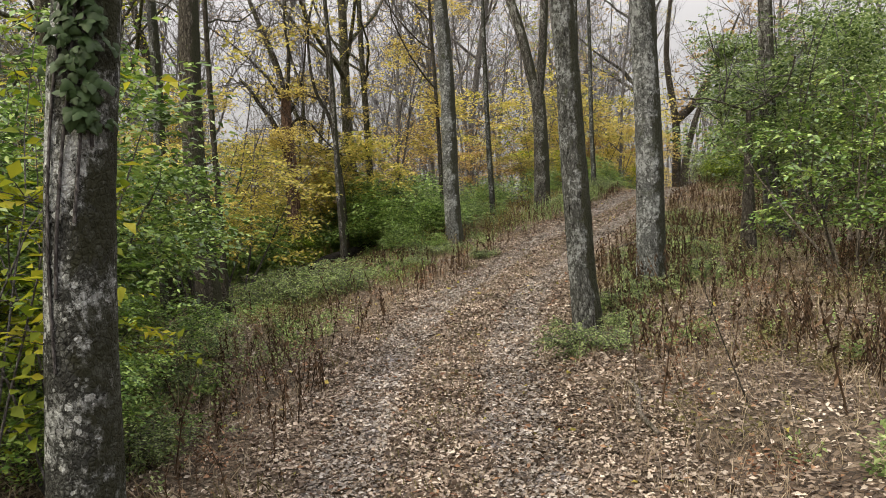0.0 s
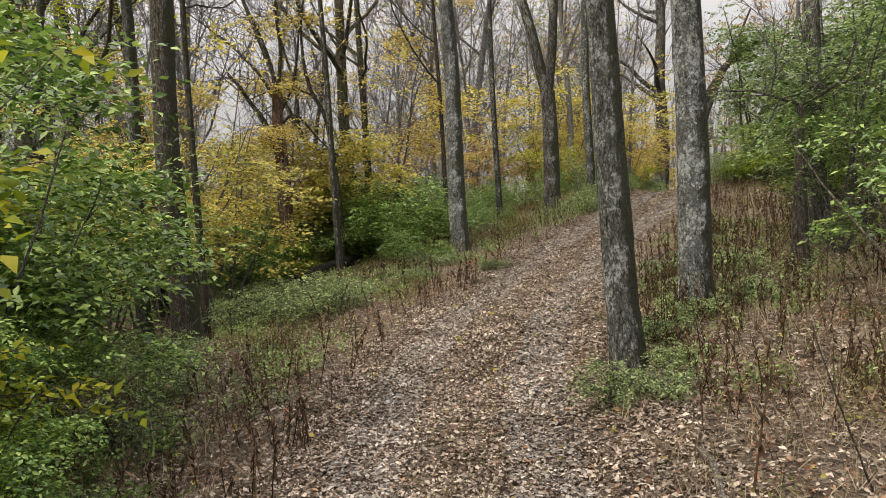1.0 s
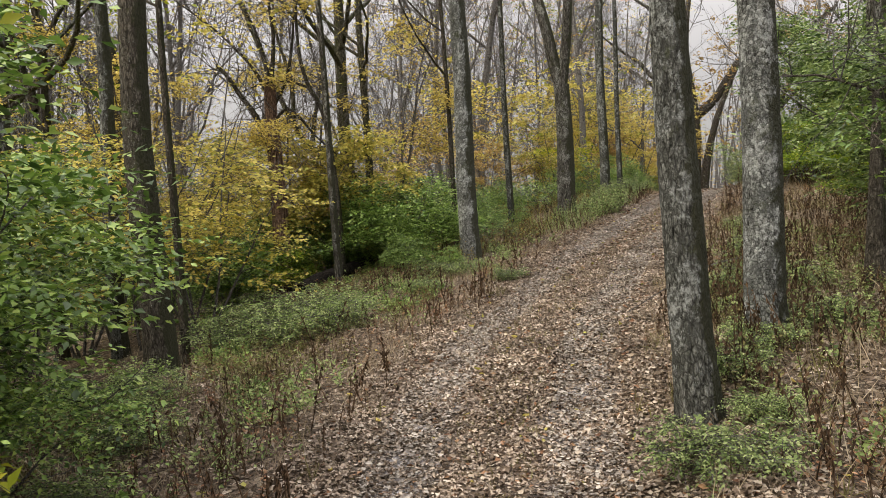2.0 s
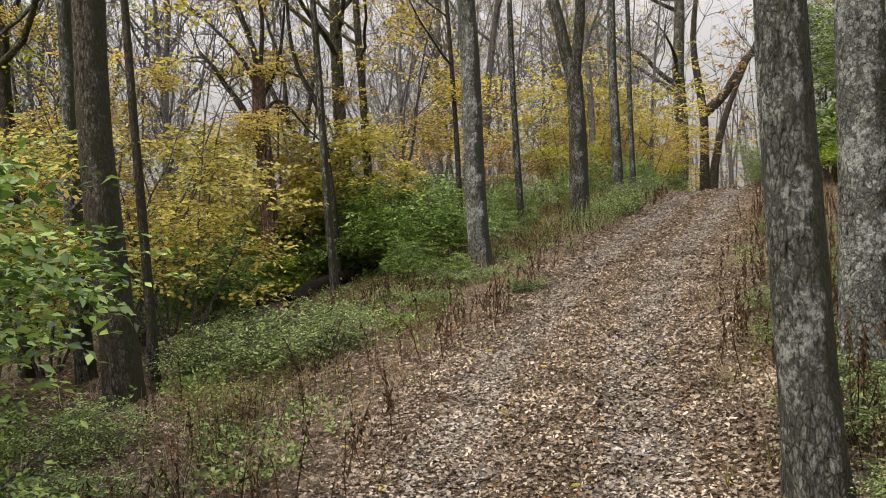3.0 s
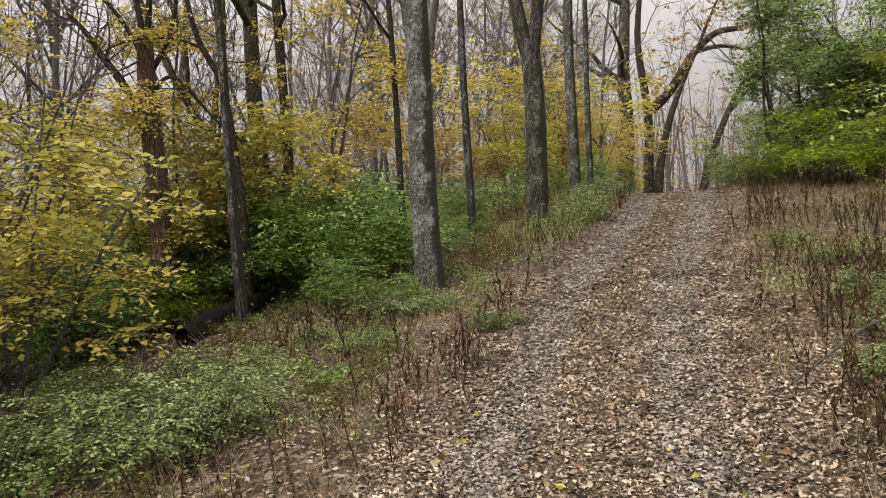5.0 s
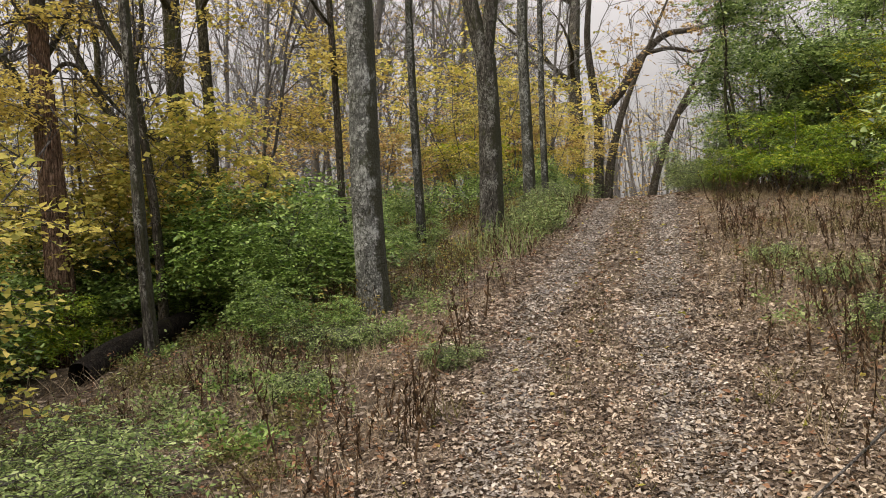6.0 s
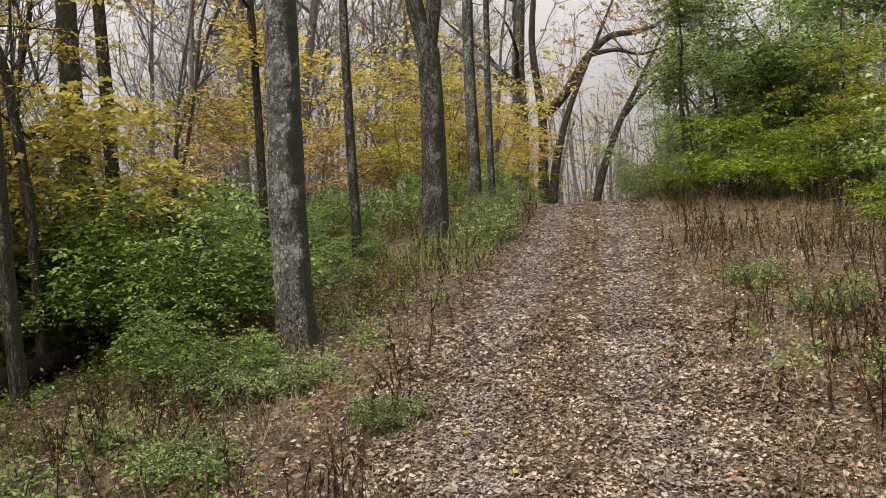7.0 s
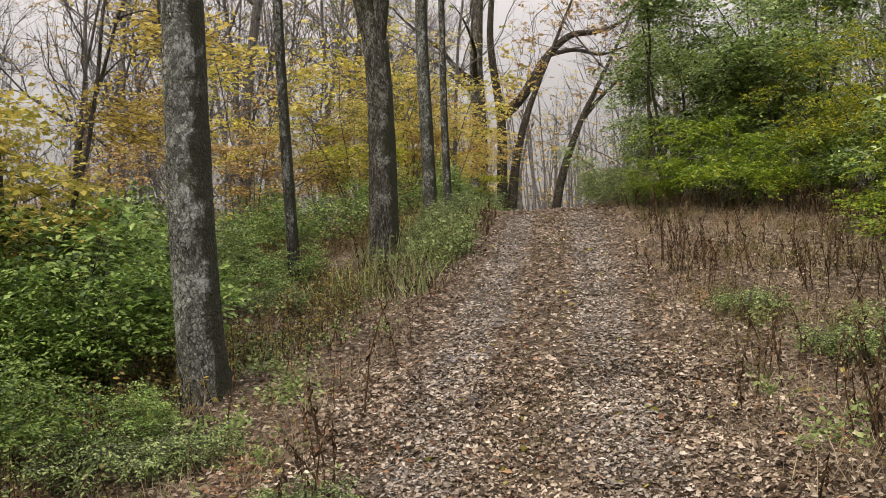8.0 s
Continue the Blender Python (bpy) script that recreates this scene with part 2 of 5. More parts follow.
BRUSH = leaf_mat("far_brush_mat", [(0.1, (0.10, 0.075, 0.035)), (0.4, (0.20, 0.15, 0.06)), (0.65, (0.20, 0.20, 0.055)), (0.9, (0.38, 0.28, 0.08))], 0.3, 0.7, 0.15)
RUSTY = leaf_mat("rusty_leaf_mat", [(0.1, (0.09, 0.04, 0.025)), (0.5, (0.20, 0.10, 0.058)), (0.9, (0.34, 0.20, 0.12))], 0.15, 0.65, 0.2)
WEED = leaf_mat("dead_weed_mat", [(0.1, (0.022, 0.013, 0.009)), (0.5, (0.060, 0.036, 0.023)), (0.9, (0.16, 0.10, 0.064))], 0.15, 0.8, 0.12)
STRAW = leaf_mat("dry_grass_mat", [(0.1, (0.165, 0.118, 0.080)), (0.5, (0.315, 0.240, 0.168)), (0.9, (0.50, 0.415, 0.30))], 0.3, 0.7, 0.2)

BARK_GREY = bark_mat("grey_bark", (0.013, 0.013, 0.011), (0.106, 0.110, 0.104), (0.25, 0.26, 0.252), lichen=(0.46, 0.485, 0.48), lichen_at=0.54, moss_at=0.58, blot=0.50, stretch=0.38, spot_scale=22.0, shade_side=0.38)
BARK_LICHEN = bark_mat("lichen_bark", (0.018, 0.018, 0.015), (0.175, 0.186, 0.184), (0.32, 0.336, 0.334), lichen=(0.54, 0.565, 0.56), lichen_at=0.53, moss_at=0.56, blot=0.51, stretch=0.6, spot_scale=20.0, shade_side=0.34, discs=0.41)
BARK_MOTTLED = bark_mat("mottled_bark", (0.010, 0.010, 0.008), (0.062, 0.065, 0.059), (0.17, 0.178, 0.167), lichen=(0.60, 0.625, 0.61), lichen_at=0.52, moss_at=0.58, blot=0.50, stretch=0.8, spot_scale=18.0, shade_side=0.2, discs=0.46)
BARK_BROWN = bark_mat("brown_bark", (0.018, 0.016, 0.013), (0.092, 0.088, 0.080), (0.225, 0.217, 0.20), lichen_at=0.55, moss_at=0.56, blot=0.53, stretch=0.24, shade_side=0.38)
BARK_DARK = bark_mat("dark_bark", (0.022, 0.019, 0.015), (0.085, 0.075, 0.062), (0.17, 0.155, 0.135), lichen_at=0.62, moss_at=0.58, shade_side=0.28)
BARK_MOSSY = bark_mat("mossy_bark", (0.028, 0.025, 0.018), (0.108, 0.100, 0.076), (0.20, 0.188, 0.150), lichen_at=0.60, moss_at=0.50, blot=0.56, shade_side=0.18)
BARK_RED = bark_mat("red_snag_wood", (0.060, 0.036, 0.026), (0.215, 0.138, 0.104), (0.36, 0.26, 0.205), lichen_at=0.68, blot=0.62, stretch=0.1)
# distance haze is painted in by paling the far trees' bark
BARK_HAZED = bark_mat("hazed_far_bark", (0.095, 0.091, 0.092), (0.195, 0.188, 0.190), (0.30, 0.292, 0.295), lichen_at=0.70)
TWIG = bark_mat("twig_bark", (0.068, 0.063, 0.062), (0.150, 0.142, 0.141), (0.24, 0.228, 0.226), lichen_at=0.8)
PALE_STEM = bark_mat("pale_stem_bark", (0.09, 0.075, 0.06), (0.20, 0.175, 0.145), (0.32, 0.29, 0.25), lichen_at=0.8, stretch=0.1)
ROTTEN = bark_mat("rotten_log_bark", (0.008, 0.007, 0.006), (0.022, 0.018, 0.015), (0.05, 0.042, 0.035), lichen_at=0.82, moss_at=0.66)
FLOOR = ground_mat()


# ---- mesh helpers ----
def nrm(a):
    return a / np.maximum(np.linalg.norm(a, axis=-1, keepdims=True), 1e-9)


class Geo:
    """Gathers vertices and faces of one mesh."""

    def __init__(self):
        self.v, self.f, self.n = [], [], 0

    def add(self, v, *faces):
        v = np.asarray(v, float).reshape(-1, 3)
        self.v.append(v)
        for f in faces:
            self.f.append(np.asarray(f, int) + self.n)
        self.n += len(v)
        return self

    def tris(self):
        return sum(len(f) * (f.shape[1] - 2) for f in self.f)


def to_mesh(name, geo, material, smooth=True):
    me = bpy.data.meshes.new(name)
    v = np.concatenate(geo.v)
    loops = np.concatenate([f.ravel() for f in geo.f])
    sizes = np.concatenate([np.full(len(f), f.shape[1]) for f in geo.f])
    me.vertices.add(len(v))
    me.vertices.foreach_set("co", v.astype(np.float32).ravel())
    me.loops.add(len(loops))
    me.loops.foreach_set("vertex_index", loops.astype(np.int32))
    me.polygons.add(len(sizes))
    me.polygons.foreach_set("loop_start", np.r_[0, np.cumsum(sizes)[:-1]].astype(np.int32))
    me.polygons.foreach_set("use_smooth", np.full(len(sizes), smooth))
    me.materials.append(material)
    me.update(calc_edges=True)
    me.validate()
    return me


def part(name, geo, material, parent=None, label="", smooth=True):
    ob = new(name, to_mesh(name, geo, material, smooth))
    if parent is not None:
        ob.parent = parent
    if label:
        tagged(ob, label=label)
    return ob


def thing(name, label, category, group="", m=None):
    ob = tagged(new(name), label, category, group)
    ob.empty_display_size = 0.1
    if m is not None:
        ob.matrix_basis = m
    return ob


def tube(geo, pts, radii, sides=6, wobble=None, cap=True):
    """A tapered tube along a polyline; wobble multiplies the radius, ring by side."""
    P = np.asarray(pts, float)
    k = len(P)
    T = nrm(np.gradient(P, axis=0))
    ref = np.where(np.abs(T[:, 2:3]) > 0.9, [[1.0, 0, 0]], [[0, 0, 1.0]])
    ref = np.repeat(ref[:1], k, 0)
    A = nrm(np.cross(T, ref))
    B = np.cross(T, A)
    th = np.arange(sides) * 2 * math.pi / sides
    r = np.asarray(radii, float)[:, None] * (np.ones((k, sides)) if wobble is None else wobble)
    V = P[:, None] + r[..., None] * (A[:, None] * np.cos(th)[None, :, None] + B[:, None] * np.sin(th)[None, :, None])
    i = np.arange(k - 1)[:, None] * sides
    j = np.arange(sides)[None]
    jn = (j + 1) % sides
    F = np.stack([i + j, i + jn, i + sides + jn, i + sides + j], -1).reshape(-1, 4)
    V = V.reshape(-1, 3)
    if cap:
        V = np.concatenate([V, P[-1:] + T[-1:] * r[-1].mean() * 0.4])
        last = (k - 1) * sides
        tri = np.stack([last + j[0], last + jn[0], np.full(sides, k * sides)], -1)
        geo.add(V, F, tri)
    else:
        geo.add(V, F)
    return geo


def leaves(geo, P, D, N, L, W, rng, fine=False, curl=0.25):
    """Many leaves at once: base points, length directions, normals, lengths, widths."""
    D = nrm(D)
    S = nrm(np.cross(D, N))
    N = np.cross(S, D)
    L = np.broadcast_to(L, len(P))[:, None]
    W = np.broadcast_to(W, len(P))[:, None]
    c = (rng.uniform(-0.3, 1.0, (len(P), 1))) * curl
    if fine:
        up = 0.16 * W
        V = np.stack([P, P + D * L * 0.42 + S * W * 0.5 + N * up, P + D * L * 0.42 - S * W * 0.5 + N * up, P + D * L - N * c * L, P + D * L * 0.5 - N * c * L * 0.2], 1)
        o = np.arange(len(P))[:, None] * 5
        geo.add(V.reshape(-1, 3), np.concatenate([o + [0, 1, 4], o + [1, 3, 4], o + [3, 2, 4], o + [2, 0, 4]]))
    else:
        V = np.stack([P, P + D * L * 0.45 + S * W * 0.5 + N * W * 0.15, P + D * L - N * c * L * 0.6, P + D * L * 0.45 - S * W * 0.5 + N * W * 0.15], 1)
        o = np.arange(len(P))[:, None] * 4
        geo.add(V.reshape(-1, 3), np.concatenate([o + [0, 1, 2], o + [0, 2, 3]]))
    return geo


def dead_leaves(geo, P, D, N, L, W, rng, curl=0.5):
    """Fallen leaves: five-sided ragged outlines round a midrib, each curled its own way."""
    n = len(P)
    D = nrm(D)
    S = nrm(np.cross(D, N))
    N = np.cross(S, D)
    L, W = np.broadcast_to(L, n), np.broadcast_to(W, n)
    a = np.array([0, 1.15, 2.4, 3.8, 5.1])
    ra = rng.uniform(0.62, 1.15, (n, 5))
    u = np.cos(a)[None] * ra * L[:, None] * 0.5
    v = np.sin(a)[None] * ra * W[:, None] * 0.55
    k1, k2 = rng.normal(0.5, 0.6, (n, 1)) * curl, rng.normal(0.2, 0.7, (n, 1)) * curl
    h = k1 * v**2 / np.maximum(W[:, None], 1e-6) * 2.2 + k2 * u**2 / np.maximum(L[:, None], 1e-6) * 1.6 + rng.normal(0, 0.05, (n, 5)) * L[:, None]
    V = P[:, None] + D[:, None] * u[..., None] + S[:, None] * v[..., None] + N[:, None] * h[..., None]
    V = np.concatenate([V, P[:, None]], 1)
    o = np.arange(n)[:, None] * 6
    geo.add(V.reshape(-1, 3), np.concatenate([o + [i, (i + 1) % 5, 5] for i in range(5)]))
    return geo


def blades(geo, P, D, N, L, W, rng, curl=0.5):
    """Narrow bent blades in three lengths."""
    D = nrm(D)
    S = nrm(np.cross(D, N))
    N = np.cross(S, D)
    L, W = np.broadcast_to(L, len(P))[:, None], np.broadcast_to(W, len(P))[:, None]
    c = rng.uniform(0, 1, (len(P), 1)) * curl
    at = lambda u: P + D * L * u - N * c * L * u * u
    V = np.stack([at(0) + S * W * 0.5, at(0) - S * W * 0.5, at(0.4) + S * W * 0.45, at(0.4) - S * W * 0.45, at(0.75) + S * W * 0.3, at(0.75) - S * W * 0.3, at(1.0)], 1)
    o = np.arange(len(P))[:, None] * 7
    geo.add(V.reshape(-1, 3), np.concatenate([o + [0, 1, 3, 2], o + [2, 3, 5, 4]]), o + [4, 5, 6])
    return geo


def sprays(leaf_geo, twig_geo, B, A, ln, k, size, rng, fine=False, flat=0.8, width=0.5, twig_r=0.003):
    """Leafy shoots: base points B, axes A, length ln, k leaves each in two ranks."""
    n = len(B)
    A = nrm(A)
    up = np.array([0, 0, 1.0])
    S = nrm(np.cross(A, up) + rng.normal(0, 0.15, (n, 3)))
    Nn = nrm(np.cross(S, A) * flat + rng.normal(0, 0.3, (n, 3)) + up * 0.3)
    u = (np.arange(k) + 0.6) / k
    lnc = np.broadcast_to(ln, n)[:, None]
    droop = -0.22 * lnc * u[None] ** 2
    P = B[:, None] + A[:, None] * (lnc * u[None])[..., None]
    P[..., 2] += droop
    side = np.where(np.arange(k) % 2 == 0, 1.0, -1.0)
    Dl = A[:, None] * 0.55 + S[:, None] * side[None, :, None] * 0.8 + rng.normal(0, 0.25, (n, k, 3))
    Dl[..., 2] -= 0.12
    Nl = Nn[:, None] + rng.normal(0, 0.28, (n, k, 3))
    sz = size * rng.uniform(0.6, 1.2, (n * k))
    leaves(leaf_geo, P.reshape(-1, 3), Dl.reshape(-1, 3), Nl.reshape(-1, 3), sz, sz * width, rng, fine)
    if twig_geo is not None:
        mid = B + A * lnc * 0.55
        mid[:, 2] -= 0.07 * lnc[:, 0]
        end = B + A * lnc
        end[:, 2] -= 0.22 * lnc[:, 0]
        N2 = np.cross(S, A)
        ring = [(S * math.cos(a) + N2 * math.sin(a)) for a in (0, 2.09, 4.19)]
        V = np.stack([B + r * twig_r * 1.6 for r in ring] + [mid + r * twig_r for r in ring] + [end + r * twig_r * 0.4 for r in ring], 1)
        o = np.arange(n)[:, None] * 9
        F = np.concatenate([o + [a + q, (a + 1) % 3 + q, (a + 1) % 3 + q + 3, a + q + 3] for q in (0, 3) for a in range(3)])
        twig_geo.add(V.reshape(-1, 3), F)


def wander(rng, start, way, length, n=8, bend=0.12, lift=0.0):
    """A crooked line for a limb: from start along way, drifting, lifted towards the sky by lift."""
    pts = [np.array(start, float)]
    w = nrm(np.array(way, float))
    for i in range(n):
        w = nrm(w + rng.normal(0, bend, 3) + np.array([0, 0, lift / n]))
        pts.append(pts[-1] + w * length / n)
    return np.array(pts)


def lattice(u, v, nu, seed):
    """Smooth value noise, periodic in u with nu cells."""
    r = np.random.default_rng(seed).random((nu, 512))
    u0, v0 = np.floor(u).astype(int), np.floor(v).astype(int)
    fu, fv = u - u0, v - v0
    fu, fv = fu * fu * (3 - 2 * fu), fv * fv * (3 - 2 * fv)
    g = lambda a, b: r[a % nu, b % 512]
    return (g(u0, v0) * (1 - fu) + g(u0 + 1, v0) * fu) * (1 - fv) + (g(u0, v0 + 1) * (1 - fu) + g(u0 + 1, v0 + 1) * fu) * fv


def trunk_geo(geo, pts, radii, sides, seed, rough=0.06, flare=0.4, lobes=5):
    """A near trunk with furrowed bark and a flared, lobed foot. Heights run from the foot."""
    P = np.asarray(pts, float)
    k = len(P)
    z = np.r_[0, np.cumsum(np.linalg.norm(np.diff(P, axis=0), axis=1))]
    u = np.arange(sides) / sides
    U, Z = np.meshgrid(u, z)
    R = float(radii[0])
    cells = max(10, int(2 * math.pi * R / 0.045))
    d = lattice(U * cells, Z * 6.0, cells, seed) * 0.6 + lattice(U * cells * 2, Z * 14.0, cells * 2, seed + 1) * 0.4
    big = lattice(U * 5, Z * 1.3, 5, seed + 2)
    wob = 1 + rough * (np.abs(d - 0.5) * -2.4 + 0.5) + 0.10 * (big - 0.5)
    ph = seed % 7
    foot = np.exp(-Z / 0.28)
    wob = wob + flare * foot * (0.55 + 0.45 * np.cos(lobes * 2 * math.pi * U + ph + 1.3 * np.sin(4 * math.pi * U)))
    tube(geo, P, radii, sides, wob)


# ---- the lie of the land ----
TRAIL = np.array([(-3, -60), (-1.2, -25), (-0.2, -8), (0.35, 0), (0.95, 5.0), (1.8, 8.3), (3.1, 11.4), (4.35, 13.4), (5.95, 16),
                  (7.75, 18.3), (10.9, 22.4), (14.6, 27.4), (17.8, 32), (22, 39), (27, 50)], float)


def smooth_line(P, per=24):
    out = []
    Q = np.concatenate([P[:1] * 2 - P[1:2], P, P[-1:] * 2 - P[-2:-1]])
    for i in range(1, len(Q) - 2):
        t = np.arange(per)[:, None] / per
        a, b, c, d = Q[i - 1], Q[i], Q[i + 1], Q[i + 2]
        out.append(0.5 * (2 * b + (c - a) * t + (2 * a - 5 * b + 4 * c - d) * t**2 + (3 * b - a - 3 * c + d) * t**3))
    return np.concatenate(out + [P[-1:]])


LINE = smooth_line(TRAIL)
LINE_T = nrm(np.gradient(LINE, axis=0))
LINE_S = np.r_[0, np.cumsum(np.linalg.norm(np.diff(LINE, axis=0), axis=1))]


def trail_off(x, y):
    """Signed distance from the trail's middle (right is positive) and the way along it."""
    x, y = np.atleast_1d(np.asarray(x, float)), np.atleast_1d(np.asarray(y, float))
    off, along = np.empty(len(x)), np.empty(len(x))
    for i in range(0, len(x), 20000):
        q = np.stack([x[i:i + 20000], y[i:i + 20000]], 1)
        d = ((q[:, None] - LINE[None]) ** 2).sum(-1)
        j = d.argmin(1)
        r = q - LINE[j]
        off[i:i + 20000] = r[:, 0] * LINE_T[j, 1] - r[:, 1] * LINE_T[j, 0]
        along[i:i + 20000] = LINE_S[j] + (r * LINE_T[j]).sum(-1)
    return off, along


def on_trail(s, off):
    x = np.interp(s, LINE_S, LINE[:, 0])
    y = np.interp(s, LINE_S, LINE[:, 1])
    tx = np.interp(s, LINE_S, LINE_T[:, 0])
    ty = np.interp(s, LINE_S, LINE_T[:, 1])
    return x + off * ty, y - off * tx


def soft(a):
    return np.logaddexp(0, a)


def land(x, y):
    x, y = np.atleast_1d(np.asarray(x, float)), np.atleast_1d(np.asarray(y, float))
    t, v = 0.53 * x + 0.85 * y, 0.85 * x - 0.53 * y
    z = -0.279 + 0.091 * x + 0.0839 * y
    # the foot of the slope lies a little higher, and more so on the uphill bank
    z = z + 0.055 * (1 - np.tanh((y - 12.0) / 1.8))
    z = z - 0.21 * 2.0 * soft((t - 31.5) / 2.0)
    z = z - 0.17 * 1.5 * soft((-v - 8.0) / 1.5)
    far = np.clip((np.hypot(x - 5, y - 15) - 60) / 90, 0, 1)
    far = far * far * (3 - 2 * far)
    z = z * (1 - far) - 3.0 * far
    off, _ = trail_off(x, y)
    path = np.exp(-(off / 1.2) ** 4)
    z = z + 0.0225 * (1 + np.tanh((off - 1.5) / 0.32)) * (1 - np.tanh((y - 14.0) / 3.0))
    rough = 0.030 * np.sin(2.1 * x + 1.3 * y) + 0.025 * np.sin(3.7 * y - 2.2 * x + 1) + 0.018 * np.sin(5.3 * x + 4.1 * y + 2) + 0.012 * np.sin(9.1 * x - 7.3 * y)
    z = z + rough * (1 - 0.75 * path) - 0.035 * np.exp(-((np.abs(off) - 0.62) / 0.22) ** 2) - 0.03 * path
    return z


def ground_z(x, y):
    return float(land(x, y)[0])


# ---- ground ----
def spread(lo, hi, step, reach):
    mid = np.arange(lo, hi + step / 2, step)
    g, d = [], step
    while sum(g) < reach:
        d *= 1.22
        g.append(d)
    c = np.cumsum(g)
    return np.r_[lo - c[::-1], mid, hi + c]


def build_ground():
    gx, gy = spread(-13, 24, 0.2, 1500), spread(-3, 40, 0.2, 1500)
    X, Y = np.meshgrid(gx, gy)
    Zg = land(X.ravel(), Y.ravel())
    nx, ny = len(gx), len(gy)
    i, j = np.meshgrid(np.arange(ny - 1), np.arange(nx - 1), indexing="ij")
    a = (i * nx + j).ravel()
    geo = Geo().add(np.stack([X.ravel(), Y.ravel(), Zg], 1), np.stack([a, a + 1, a + nx + 1, a + nx], 1))
    ob = part("ground", geo, FLOOR)
    off, _ = trail_off(X.ravel(), Y.ravel())
    wear = np.exp(-((np.abs(off) - 0.62) / 0.25) ** 2)
    at = ob.data.attributes.new("wear", "FLOAT", "POINT")
    at.data.foreach_set("value", wear.astype(np.float32))
    tagged(ob, "sloping forest floor under brown fallen leaves with a worn two-track trail", "ground", kind="structure")


build_ground()


# ---- fallen leaves ----
def litter(name, label, n, s0, s1, o0, o1, size, material, seed, fine=True, both=False, lift=0.012):
    rng = np.random.default_rng(seed)
    s = rng.uniform(s0, s1, n)
    off = rng.uniform(o0, o1, n) * (np.where(rng.random(n) < 0.5, -1, 1) if both else 1)
    x, y = on_trail(s, off)
    z = land(x, y) + rng.uniform(0.002, lift, n)
    a = rng.uniform(0, 2 * math.pi, n)
    D = np.stack([np.cos(a), np.sin(a), rng.normal(0, 0.22, n)], 1)
    N = np.stack([rng.normal(0, 0.6, n), rng.normal(0, 0.6, n), np.ones(n)], 1)
    L = size * rng.uniform(0.45, 1.25, n)
    make = dead_leaves if fine else leaves
    args = (1.0,) if fine else (False, 0.2)
    g = make(Geo(), np.stack([x, y, z], 1), D, N, L, L * rng.uniform(0.32, 0.7, n), rng, *args)
    tagged(part(name, g, material, smooth=fine), label, "leaf litter", kind="stuff")


S_CAM = float(trail_off(0, 0)[1][0])
litter("trail_leaf_litter", "pale brown dry leaves scattered thickly over the trail", 88000, S_CAM + 3, S_CAM + 18.5, -1.5, 1.8, 0.047, LITTER, 11)
litter("crushed_leaf_litter", "pale crushed leaves pressed into the wheel tracks", 40000, S_CAM + 3, S_CAM + 30, 0.4, 0.92, 0.046, CRUSHED, 16, False, True, 0.035)
litter("far_trail_leaf_litter", "pale brown dry leaves on the upper trail", 22000, S_CAM + 18, S_CAM + 36, -1.4, 1.8, 0.07, LITTER, 12, False)
litter("verge_leaf_litter", "dry brown leaves lying between weeds beside the trail", 80000, S_CAM + 2, S_CAM + 25, 1.15, 4.4, 0.052, VERGE, 13, False, True, 0.03)
litter("rusty_leaf_litter", "rust-coloured fallen leaves along the trail edges", 9000, S_CAM + 2, S_CAM + 32, 0.0, 2.4, 0.062, RUSTY, 14, False, True, 0.02)
litter("yellow_leaf_litter", "a few fresh yellow leaves fallen on the trail", 420, S_CAM + 3, S_CAM + 26, 0.0, 3.0, 0.075, YELLOW, 17, True, True, 0.03)
litter("woodland_leaf_litter", "brown fallen leaves on the woodland floor", 16000, S_CAM, S_CAM + 34, 4.5, 12, 0.10, LITTER, 15, False, True, 0.03)


